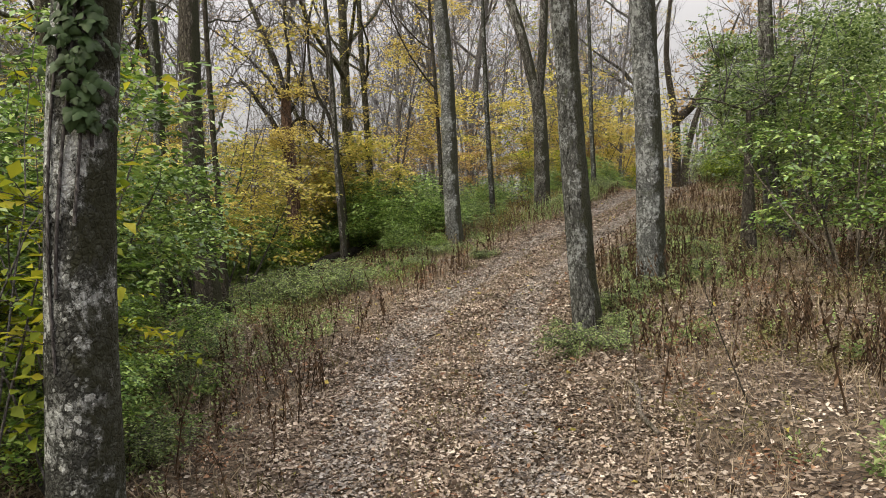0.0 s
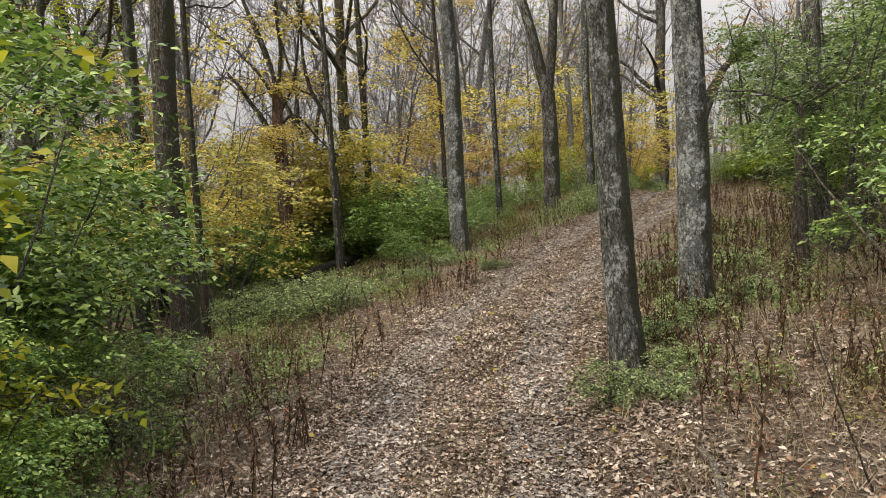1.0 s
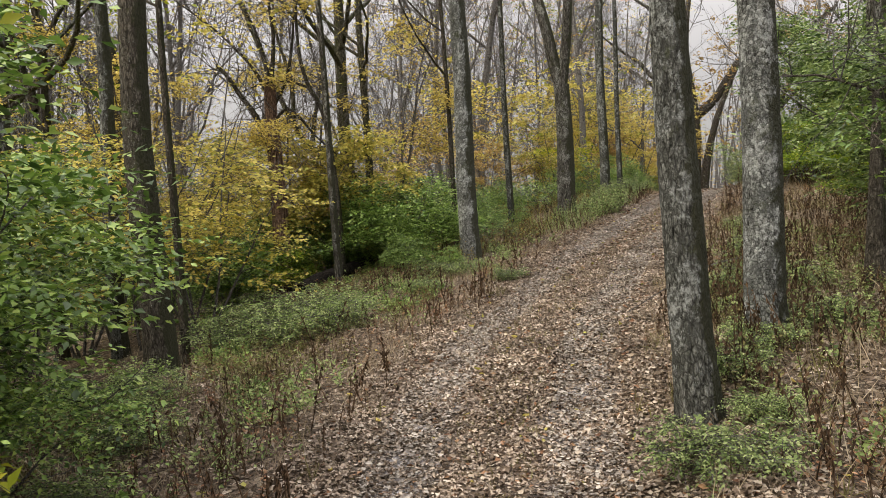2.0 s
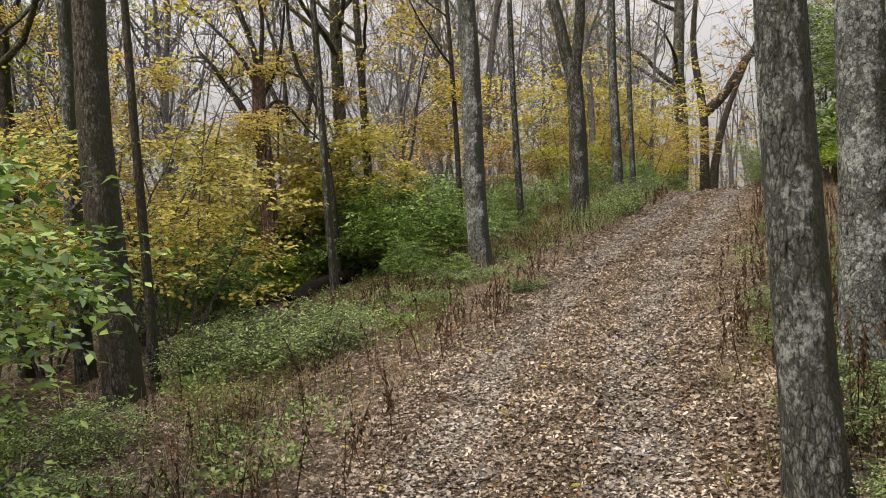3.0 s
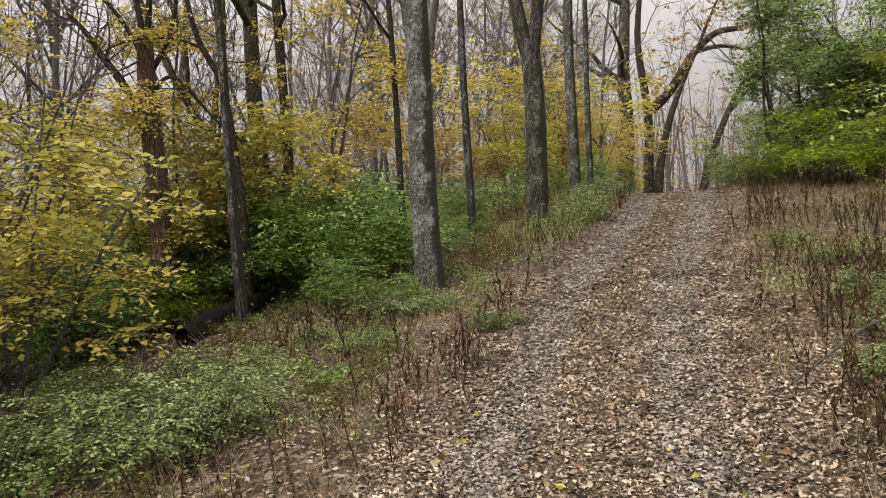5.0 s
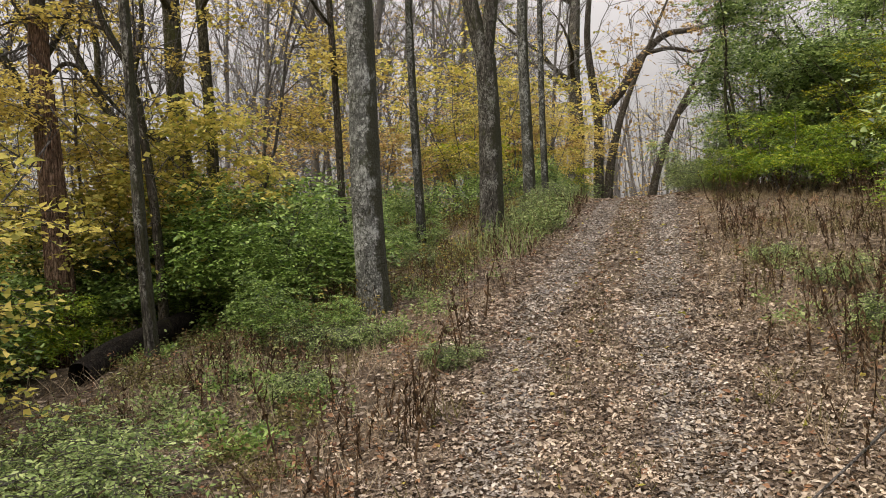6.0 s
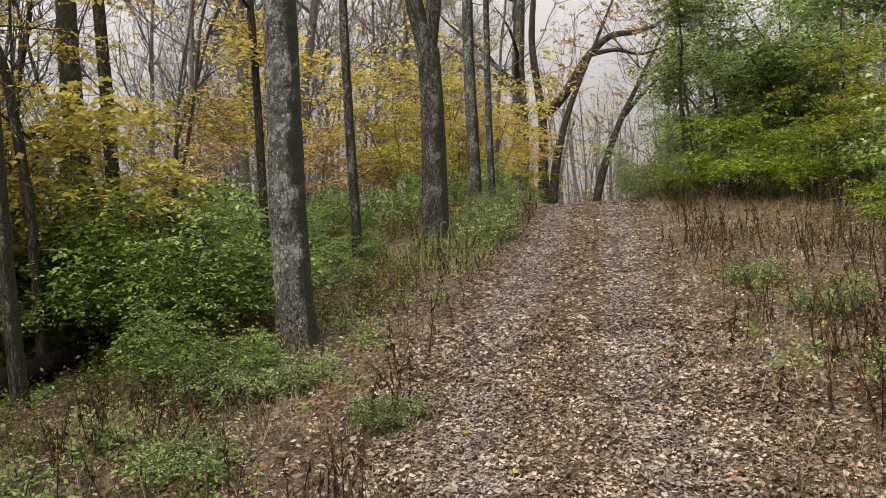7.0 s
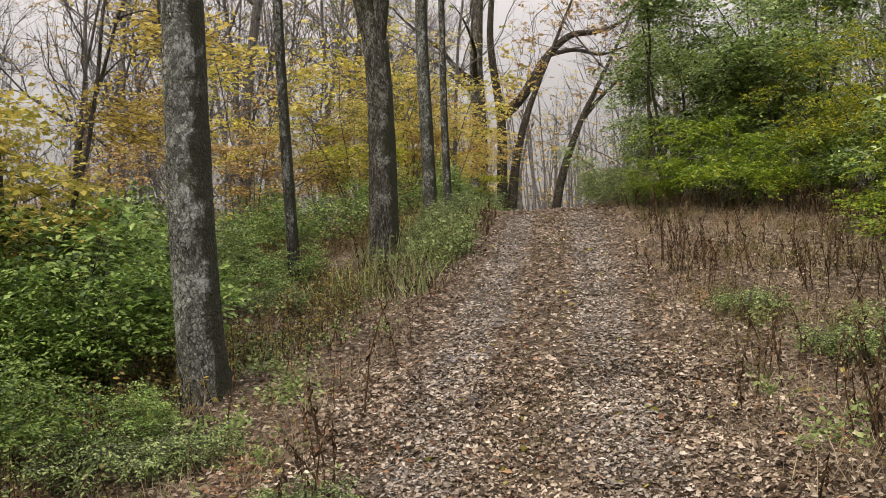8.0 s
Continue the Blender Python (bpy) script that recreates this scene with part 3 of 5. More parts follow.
# ---- trees ----
def big_trunk(name, label, x, y, dia, height, lean, bark, seed, sides=40, limbs=7, low=7.0, crown=YELLOW, fork=None, rough=0.07, leaf_n=90, flare=0.45):
    """A near tree: furrowed trunk (or a trunk that forks), limbs high up, twigs and a thin crown."""
    rng = np.random.default_rng(seed)
    z0 = ground_z(x, y) - 0.12
    t = thing(name, label, "tree", "woodland trees", pose(x, y, z0))
    top = fork if fork else height
    zs = np.r_[np.arange(0, min(top, 6.0), 0.05), np.linspace(min(top, 6.0), top, 24 if top > 6.05 else 4)]
    bend = 0.05 * dia / 0.4 * (np.sin(zs * 0.9 + seed) - math.sin(seed))
    P = np.stack([lean[0] * zs + bend, lean[1] * zs + 0.6 * bend, zs], 1)
    r = dia / 2 * (1 - 0.72 * (zs / height) ** 0.9)
    g = Geo()
    trunk_geo(g, P, r, sides, seed, rough, flare)
    part("trunk", g, bark, t)
    tg, lg = Geo(), Geo()
    starts = []
    if fork:
        for k, s in enumerate((-1, 1)):
            w = np.array([0.978 * s * 0.13 - 0.03 + lean[0], -0.3 * s * 0.13 + lean[1], 1.0])
            Q = wander(rng, P[-1] - np.array([0, 0, 0.25]), w, height - fork, 26, 0.035, 0.3)
            rr = np.linspace(r[-1] * (0.84, 0.72)[k], 0.03, len(Q))
            g = Geo()
            trunk_geo(g, Q, rr, 24, seed + 5 + k, rough, 0.0)
            part("stem", g, bark, t)
            starts += [(Q[i], rr[i], i / len(Q)) for i in rng.integers(6, len(Q) - 2, limbs // 2 + 1)]
    else:
        idx = np.flatnonzero(zs > low)
        starts = [(P[i], r[i], zs[i] / height) for i in rng.choice(idx, limbs)]
    B, A = [], []
    for p, rad, u in starts:
        az = rng.uniform(0, 2 * math.pi)
        Q = wander(rng, p, (math.cos(az), math.sin(az), rng.uniform(0.3, 0.9)), (1.1 - u) * height * 0.34 + 1, 8, 0.16, 0.4)
        g = Geo()
        tube(g, Q, np.linspace(rad * 0.5, 0.012, len(Q)), 7)
        part("limb", g, bark, t)
        for k in range(9):
            q = Q[rng.integers(2, len(Q))]
            T = wander(rng, q, rng.normal(0, 1, 3) + (0, 0, 0.4), rng.uniform(0.7, 1.9), 4, 0.2, 0.2)
            tube(tg, T, np.linspace(0.011, 0.003, 5), 3, cap=False)
            for c in range(3):
                W = wander(rng, T[rng.integers(1, 5)], nrm(T[-1] - T[0]) + rng.normal(0, 0.6, 3), rng.uniform(0.3, 0.8), 2, 0.2, 0.1)
                tube(tg, W, (0.006, 0.004, 0.002), 3, cap=False)
            B += [T[2], T[4]]
            A += list(rng.normal(0, 1, (2, 3)) * (1, 1, 0.15))
    if tg.n:
        tagged(part("twigwork", tg, TWIG, t), kind="stuff")
    if crown and B:
        B, A = np.array(B), np.array(A)
        # leaves hang on in a few flat tiers
        pick = rng.choice(rng.choice(len(B), max(3, len(B) // 4), replace=False), leaf_n)
        az = rng.uniform(0, 2 * math.pi, leaf_n)
        way = np.stack([np.cos(az), np.sin(az), rng.normal(0, 0.12, leaf_n)], 1)
        sprays(lg, None, B[pick] + rng.normal(0, 1, (leaf_n, 3)) * (0.3, 0.3, 0.08), way, 0.5, 7, 0.085, rng, flat=1.4, width=0.7)
        tagged(part("crown", lg, crown, t), kind="stuff")
    return t


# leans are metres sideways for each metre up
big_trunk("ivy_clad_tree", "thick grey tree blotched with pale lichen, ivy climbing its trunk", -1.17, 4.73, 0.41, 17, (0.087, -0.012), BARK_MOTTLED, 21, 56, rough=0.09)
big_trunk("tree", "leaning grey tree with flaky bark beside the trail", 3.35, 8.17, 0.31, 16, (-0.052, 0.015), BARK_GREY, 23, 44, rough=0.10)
big_trunk("tree", "straight grey tree with pale smooth patches, one side dark with moss and painted shade", 4.79, 9.5, 0.37, 18, (0.004, 0.0), BARK_LICHEN, 25, 48)
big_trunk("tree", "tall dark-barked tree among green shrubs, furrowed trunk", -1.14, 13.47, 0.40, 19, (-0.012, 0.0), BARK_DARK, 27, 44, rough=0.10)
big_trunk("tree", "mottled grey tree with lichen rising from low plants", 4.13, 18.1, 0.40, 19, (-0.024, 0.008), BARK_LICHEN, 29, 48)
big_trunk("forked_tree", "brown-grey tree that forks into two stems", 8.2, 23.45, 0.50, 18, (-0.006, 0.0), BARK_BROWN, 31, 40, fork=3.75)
big_trunk("tree", "slender straight grey tree in the undergrowth", 6.3, 22.4, 0.18, 13, (-0.008, 0.0), BARK_GREY, 33, 20, limbs=5, low=5)
big_trunk("tree", "thin bent brown tree among yellow leaves", 1.53, 18.5, 0.16, 12, (-0.030, 0.0), BARK_BROWN, 35, 20, limbs=4, low=6)
big_trunk("tree", "slender dark tree with yellow leaves", 2.55, 21.5, 0.21, 14, (-0.008, 0.0), BARK_MOSSY, 37, 20, limbs=8, low=4.6, leaf_n=110)
big_trunk("tree", "mossy crooked tree behind yellow leaves", 2.3, 22.9, 0.36, 17, (-0.02, 0.0), BARK_MOSSY, 39, 28, limbs=8, low=4.8, leaf_n=60)
big_trunk("tree", "grey tree standing behind a dark trunk", -2.2, 16.4, 0.27, 17, (-0.006, 0.0), BARK_GREY, 41, 28)
big_trunk("tree", "thick mossy leaning tree above green bushes", -4.3, 17.8, 0.36, 17, (-0.042, 0.005), BARK_MOSSY, 43, 28, crown=LIME, limbs=9, low=4.5, leaf_n=240)
big_trunk("tree", "slim grey tree beside a thick leaning trunk", -4.42, 18.0, 0.23, 15, (0.055, 0.0), BARK_GREY, 44, 24, crown=LIME, limbs=6, low=5.0, leaf_n=160)
big_trunk("tree", "grey-brown tree on the upper slope", 10.95, 27.0, 0.33, 17, (0.004, 0.0), BARK_GREY, 45, 28)
big_trunk("tree", "slim brown tree on the upper slope", 11.75, 27.6, 0.2, 15, (0.006, 0.0), BARK_GREY, 46, 20)
big_trunk("tree", "large dark tree beyond the crest of the trail", 23.2, 45.2, 0.95, 22, (0.02, 0.0), BARK_BROWN, 47, 36, limbs=12, low=6.0, crown=GOLD, leaf_n=420)
big_trunk("tree", "slender dark tree close behind a mottled trunk", 4.4, 20.6, 0.13, 12, (-0.02, 0.0), BARK_DARK, 49, 16, limbs=5, low=4)
big_trunk("tree", "slender tree beside a dark trunk at the foot of the slope", -0.95, 14.25, 0.13, 11, (-0.012, 0.0), BARK_DARK, 51, 16, limbs=4, low=4)
big_trunk("tree", "brown tree among tall green shrubs", 8.6, 12.3, 0.30, 16, (-0.01, 0.0), BARK_BROWN, 53, 28)
big_trunk("dead_stub", "short dark broken trunk among green leaves", 6.98, 10.62, 0.26, 2.3, (0.02, 0.0), BARK_DARK, 55, 24, limbs=2, low=1.4, crown=None)


def bare_tree(seed, h, r, n_limbs, low, crown, leaf_n, size=0.10, spread_f=0.3, twig_n=4, bark=BARK_HAZED, sub=5):
    """A far tree: trunk, limbs, a haze of twigs and some autumn leaves."""
    rng = np.random.default_rng(seed)
    t = thing("far_tree", "", "tree", "far woodland trees")
    P = wander(rng, (0, 0, -0.3), (rng.normal(0, 0.03), rng.normal(0, 0.03), 1), h, 14, 0.035, 0.2)
    R = r * (1 - 0.86 * (np.arange(15) / 14) ** 0.85)
    R[0] *= 1.25
    g = Geo()
    tube(g, P, R, 10)
    part("trunk", g, bark, t)
    tg, bg, lg = Geo(), Geo(), Geo()
    B, A = [], []
    for k in range(n_limbs):
        u = low + (0.97 - low) * (k + rng.random()) / n_limbs
        i = u * 14
        p = P[int(i)] + (P[min(int(i) + 1, 14)] - P[int(i)]) * (i % 1)
        az = k * 2.4 + rng.normal(0, 0.5)
        rad = np.interp(i, np.arange(15), R)
        Q = wander(rng, p, (math.cos(az), math.sin(az), rng.uniform(0.35, 1.2)), (1.15 - u) * h * spread_f + 0.8, 7, 0.17, 0.6)
        tube(bg, Q, np.linspace(rad * 0.5, 0.014, 8), 5, cap=False)
        for m in range(sub):
            q = Q[rng.integers(2, 8)]
            W = wander(rng, q, nrm(Q[-1] - Q[0]) * 0.6 + rng.normal(0, 0.6, 3) + (0, 0, 0.3), rng.uniform(0.9, 2.2), 4, 0.18, 0.3)
            tube(bg, W, np.linspace(0.02, 0.006, 5), 3, cap=False)
            for c in range(twig_n):
                e = W[rng.integers(1, 5)]
                T = wander(rng, e, rng.normal(0, 0.7, 3) + nrm(W[-1] - W[0]) + (0, 0, 0.3), rng.uniform(0.5, 1.3), 2, 0.2, 0.2)
                tube(tg, T, (0.007, 0.005, 0.003), 3, cap=False)
                B += [T[1], T[2]]
                A += list(rng.normal(0, 1, (2, 3)) * (1, 1, 0.4))
    tagged(part("branchwork", bg, bark, t), kind="stuff")
    tagged(part("twigwork", tg, TWIG, t), kind="stuff")
    if crown:
        B, A = np.array(B), np.array(A)
        clump = rng.choice(len(B), max(4, len(B) // 3), replace=False)
        pick = rng.choice(clump, leaf_n)
        sprays(lg, None, B[pick] + rng.normal(0, 1, (leaf_n, 3)) * (0.35, 0.35, 0.1), A[pick] * (1, 1, 0.3), 0.5, 7, size, rng, flat=1.4, width=0.7)
        tagged(part("crown", lg, crown, t), kind="stuff")
    return t


FAR = [
    (bare_tree(101, 17, 0.14, 13, 0.22, ORANGE, 150, 0.12), "tall grey woodland tree with a few rusty leaves"),
    (bare_tree(102, 15, 0.10, 14, 0.2, None, 0, twig_n=6, sub=6), "bare grey woodland tree with fine twigs"),
    (bare_tree(103, 18, 0.17, 12, 0.3, ORANGE, 240, 0.12), "woodland tree with thin rusty-orange leaves"),
    (bare_tree(104, 13, 0.10, 12, 0.15, LIME, 300, 0.11), "slender young tree with yellow-green leaves"),
    (bare_tree(105, 16, 0.11, 14, 0.2, LIME, 60, 0.11, twig_n=6, sub=6), "thin woodland tree with upswept branches"),
    (bare_tree(106, 12, 0.09, 12, 0.12, GOLD, 380, 0.11), "slender young tree thick with golden leaves"),
    (bare_tree(107, 14, 0.10, 11, 0.2, LIME, 220, 0.11, bark=BARK_MOSSY), "mossy-stemmed tree with yellow-green leaves"),
]


def scatter_far():
    rng = np.random.default_rng(5)
    spots = []
    used = [False] * len(FAR)
    tries = 0
    while len(spots) < 145 and tries < 12000:
        tries += 1
        a = rng.uniform(-72, 80)
        d = 22 + 40 * rng.random() ** 1.1
        x, y = 3 + d * math.sin(radians(a + 6)), 10 + d * math.cos(radians(a + 6))
        off, _ = trail_off(x, y)
        if abs(off[0]) < 3.2 or (29 < a + 6 < 41 and d > 12 and rng.random() < 0.55):
            continue
        if a > 36 and d < 26:
            continue
        wedge = -5 < math.degrees(math.atan2(x, y)) < 9
        if wedge and rng.random() < 0.6:
            continue
        if any((x - p) ** 2 + (y - q) ** 2 < 4.5 for p, q in spots):
            continue
        spots.append((x, y))
        k = int(rng.choice(len(FAR), p=[0.18, 0.38, 0.1, 0.06, 0.2, 0.03, 0.05]))
        k = 1 if wedge else k
        s = rng.uniform(0.8, 1.25)
        m = pose(x, y, ground_z(x, y) - 0.1, rng.normal(0, 2), rng.normal(0, 2), rng.uniform(0, 360)) @ Matrix.Scale(s, 4)
        if used[k]:
            copy_thing(FAR[k][0], m)
        else:
            used[k] = True
            tagged(FAR[k][0], FAR[k][1])
            FAR[k][0].matrix_basis = m
    # bare trees deep behind the thicket
    for k in range(8):
        x, y = rng.uniform(4, 11), rng.uniform(32, 56)
        copy_thing(FAR[(1, 4, 1, 2)[k % 4]][0], pose(x, y, ground_z(x, y) - 0.1, 0, 0, rng.uniform(0, 360)) @ Matrix.Scale(rng.uniform(0.8, 1.2), 4))
    # bare trees on the far side of the crest
    for k in range(14):
        x, y = rng.uniform(15, 30), rng.uniform(46, 64)
        if abs(trail_off(x, y)[0][0]) > 2.5:
            copy_thing(FAR[(1, 0, 4, 2)[k % 4]][0], pose(x, y, ground_z(x, y) - 0.1, 0, 0, rng.uniform(0, 360)) @ Matrix.Scale(rng.uniform(0.9, 1.25), 4))
    # the wood behind the yellow maples
    for k in range(30):
        x, y = rng.uniform(-18, -3), rng.uniform(25, 50)
        copy_thing(FAR[(1, 4, 3, 0, 1, 6)[k % 6]][0], pose(x, y, ground_z(x, y) - 0.1, 0, 0, rng.uniform(0, 360)) @ Matrix.Scale(rng.uniform(0.8, 1.2), 4))
    for k in range(14):
        a = radians(95 + k * 170 / 14 + rng.normal(0, 2))
        d = rng.uniform(9, 34)
        x, y = d * math.sin(a + 0.1), d * math.cos(a + 0.1)
        if abs(trail_off(x, y)[0][0]) < 3:
            continue
        copy_thing(FAR[k % 7][0], pose(x, y, ground_z(x, y) - 0.1, 0, 0, rng.uniform(0, 360)))


scatter_far()


# ---- shrubs ----
def shrub(name, label, seed, h, w, stems, n_sprays, k, size, material, fine=False, bark=TWIG, low=0.25, ln=0.42, flat=0.9, stem_r=0.018, group="shrubs", width=0.5, layer=0.0, twiggy=True, clumps=0):
    """A bush: arching stems, twigs and leafy shoots filling a rough dome."""
    rng = np.random.default_rng(seed)
    t = thing(name, label, "shrub", group)
    B, A = [], []
    lines = []
    for s in range(stems):
        az = s * 2.4 + rng.normal(0, 0.4)
        out = rng.uniform(0.25, 1.0)
        way = (math.cos(az) * out * w / h, math.sin(az) * out * w / h, 1.0)
        Q = wander(rng, (math.cos(az) * 0.08, math.sin(az) * 0.08, -0.06), way, h * rng.uniform(0.75, 1.05), 8, 0.10, -0.25)
        g = Geo()
        tube(g, Q, np.linspace(stem_r, stem_r * 0.25, 9), 5)
        part("stem", g, bark, t)
        lines.append(Q)
        for b in range(3):
            q = Q[rng.integers(3, 8)]
            a2 = rng.uniform(0, 2 * math.pi)
            lines.append(wander(rng, q, (math.cos(a2), math.sin(a2), rng.uniform(0.0, 0.7)), rng.uniform(0.25, 0.5) * w, 8, 0.12, -0.2))
    tg, lg = Geo(), Geo()
    for Q in lines[1:]:
        tube(tg, Q, np.linspace(stem_r * 0.4, 0.003, 9), 3, cap=False)
    pick = rng.integers(0, len(lines), n_sprays)
    u = low + (1 - low) * rng.random(n_sprays) ** 0.8
    B = np.array([lines[i][min(8, int(v * 8.99))] for i, v in zip(pick, u)]) + rng.normal(0, 0.09 * w / 2, (n_sprays, 3)) * (1, 1, 0.8)
    if clumps:
        # leafy boughs with gaps between them
        C = B[:clumps] + rng.normal(0, 0.12 * w / 2, (clumps, 3))
        far = rng.integers(0, clumps, n_sprays)
        B = C[far] + rng.normal(0, 1, (n_sprays, 3)) * (0.12 * w, 0.12 * w, 0.058 * w)
    if layer and not clumps:
        B[:, 2] = np.round(B[:, 2] / layer) * layer + rng.normal(0, layer * 0.12, n_sprays)
    B[:, 2] = np.maximum(B[:, 2], 0.05)
    az = np.arctan2(B[:, 1], B[:, 0]) + rng.normal(0, 1.0, n_sprays)
    A = np.stack([np.cos(az), np.sin(az), rng.normal(0.05, 0.24 if clumps or layer else 0.3, n_sprays)], 1)
    sprays(lg, tg if twiggy else None, B, A, ln * rng.uniform(0.6, 1.2, n_sprays), k, size, rng, fine, flat, width)
    tagged(part("twigwork", tg, bark, t), kind="stuff")
    tagged(part("foliage", lg, material, t), kind="stuff")
    return t


def plant(proto, spots):
    """Set a shrub and its copies out: x, y, turn, scale."""
    for i, (x, y, turn, s) in enumerate(spots):
        m = pose(x, y, ground_z(x, y), 0, 0, turn) @ Matrix.Scale(s, 4)
        if i == 0:
            proto.matrix_basis = m
        else:
            copy_thing(proto, m)


# tall green bush mass left of the start
plant(shrub("green_shrub", "dense green honeysuckle bush on the downhill side", 201, 2.9, 1.5, 11, 1900, 9, 0.074, GREEN, False, twiggy=False, clumps=75),
      [(-2.35, 7.4, 10, 1.16), (-2.75, 9.4, 130, 1.25), (-4.6, 10.9, 250, 1.25), (-4.4, 7.2, 300, 1.2), (-4.1, 13.4, 60, 1.1), (-1.75, 6.4, 160, 0.5), (-1.75, 8.4, 80, 0.6)])
plant(shrub("yellow_green_shrub", "tall yellow-green bush beside the ivy-clad tree", 203, 3.0, 1.8, 6, 420, 8, 0.10, LIME, True, low=0.3),
      [(-3.1, 6.3, 0, 1.0), (-4.0, 9.6, 80, 1.25)])
plant(shrub("low_green_shrub", "low spreading small-leaved green bush", 205, 0.75, 1.3, 10, 560, 8, 0.056, PALE, False, low=0.1, ln=0.28, stem_r=0.008, clumps=42),
      [(0.55, 13.6, 0, 0.9), (1.2, 13.9, 100, 0.8), (-0.3, 14.2, 220, 0.9), (0.9, 14.8, 30, 0.85), (0.1, 15.0, 330, 0.85), (-1.1, 11.7, 190, 0.7), (-0.95, 10.1, 75, 0.6), (-1.1, 8.4, 140, 0.65), (-1.25, 6.6, 20, 0.75), (9.2, 23.6, 15, 0.8), (9.9, 24.6, 100, 0.85), (8.9, 22.5, 200, 0.6), (11.3, 26.6, 280, 0.9), (12.4, 28.2, 60, 0.9), (5.6, 20.6, 140, 0.5), (4.9, 19.2, 250, 0.4)])
plant(shrub("trailside_shrub", "small pale green bush at the foot of a leaning tree", 207, 0.62, 0.85, 8, 400, 9, 0.05, PALE, True, low=0.12, ln=0.26, stem_r=0.006),
      [(2.95, 7.3, 0, 0.72), (3.6, 7.75, 90, 0.6), (4.0, 8.7, 200, 0.8), (4.5, 9.2, 20, 0.8), (5.5, 9.6, 100, 0.9), (3.2, 17.0, 10, 1.0), (3.75, 16.9, 160, 0.8), (4.1, 15.6, 50, 0.7), (2.7, 15.5, 280, 0.8), (5.0, 10.6, 130, 0.7), (5.6, 11.5, 230, 0.9), (6.5, 12.2, 310, 1.0), (6.2, 10.9, 70, 0.9), (7.4, 13.6, 10, 0.9), (8.6, 15.2, 160, 0.8), (9.2, 16.8, 90, 0.8)])
# middle thicket below the mottled tree
plant(shrub("thicket_shrub", "broad green bush in the thicket", 209, 1.9, 1.6, 8, 820, 8, 0.098, DEEP, False, layer=0.22, twiggy=False, clumps=58),
      [(3.0, 19.7, 0, 0.95), (1.3, 20.5, 140, 0.8), (3.4, 21.0, 220, 1.0), (2.2, 21.0, 60, 1.05), (-0.6, 19.7, 310, 0.95), (0.0, 20.5, 45, 0.9), (0.9, 20.9, 200, 0.9), (-0.7, 18.6, 260, 0.6), (5.0, 22.8, 20, 0.6), (3.8, 23.2, 100, 0.9), (5.8, 24.6, 200, 0.6), (-2.2, 20.5, 33, 1.0), (7.2, 25.6, 300, 0.6), (9.4, 27.2, 50, 0.65), (13.6, 31.2, 80, 0.8), (12.0, 29.8, 170, 0.85), (18.4, 26.0, 10, 1.2), (16.8, 17.2, 20, 1.1), (15.9, 22.6, 110, 0.8), (16.6, 20.4, 210, 0.8), (1.9, 20.3, 170, 0.75), (2.5, 20.4, 280, 0.8), (2.9, 19.3, 90, 0.6), (3.2, 19.0, 15, 0.66), (2.8, 17.75, 310, 0.42), (3.5, 17.35, 120, 0.26), (5.2, 21.2, 33, 0.4), (6.3, 22.2, 140, 0.35)])
# yellow maples
plant(shrub("yellow_maple_sapling", "young maple with tiers of golden yellow leaves", 211, 3.7, 1.5, 5, 420, 9, 0.075, YELLOW, False, low=0.3, ln=0.5, width=0.75, group="yellow maples", stem_r=0.022, clumps=34),
      [(-0.8, 15.4, 0, 1.1), (-1.9, 17.0, 120, 1.15), (-3.3, 18.6, 210, 1.3), (-4.8, 15.8, 310, 1.2), (9.6, 28.2, 20, 0.9), (-1.4, 24.5, 140, 1.3), (-5.6, 20.5, 30, 1.4), (-3.6, 16.6, 70, 1.2)])
plant(shrub("low_maple", "low maple with flat tiers of yellow leaves above green bushes", 225, 2.5, 1.5, 5, 640, 9, 0.082, YELLOW, False, low=0.76, ln=0.5, width=0.75, group="yellow maples", stem_r=0.018, twiggy=False, clumps=22),
      [(1.5, 20.9, 0, 1.1), (2.3, 21.1, 190, 1.05), (0.5, 21.4, 100, 1.2)])
plant(shrub("golden_maple", "slender maple with a golden crown above the thicket", 223, 7.4, 2.2, 4, 560, 9, 0.085, GOLD, False, low=0.7, ln=0.6, width=0.75, group="yellow maples", stem_r=0.04, clumps=16),
      [(3.1, 22.0, 0, 1.0), (-1.9, 18.8, 200, 0.85), (0.9, 21.6, 290, 0.9), (-2.5, 17.7, 40, 0.72), (-1.2, 17.5, 150, 0.6)])
plant(shrub("orange_maple_sapling", "young tree with a thin layer of rusty orange leaves", 213, 3.8, 2.4, 4, 260, 8, 0.085, ORANGE, False, low=0.45, ln=0.6, width=0.7, group="yellow maples", clumps=14),
      [(4.1, 26.0, 0, 1.0), (6.5, 29.5, 70, 1.2), (1.4, 28.0, 200, 1.1)])
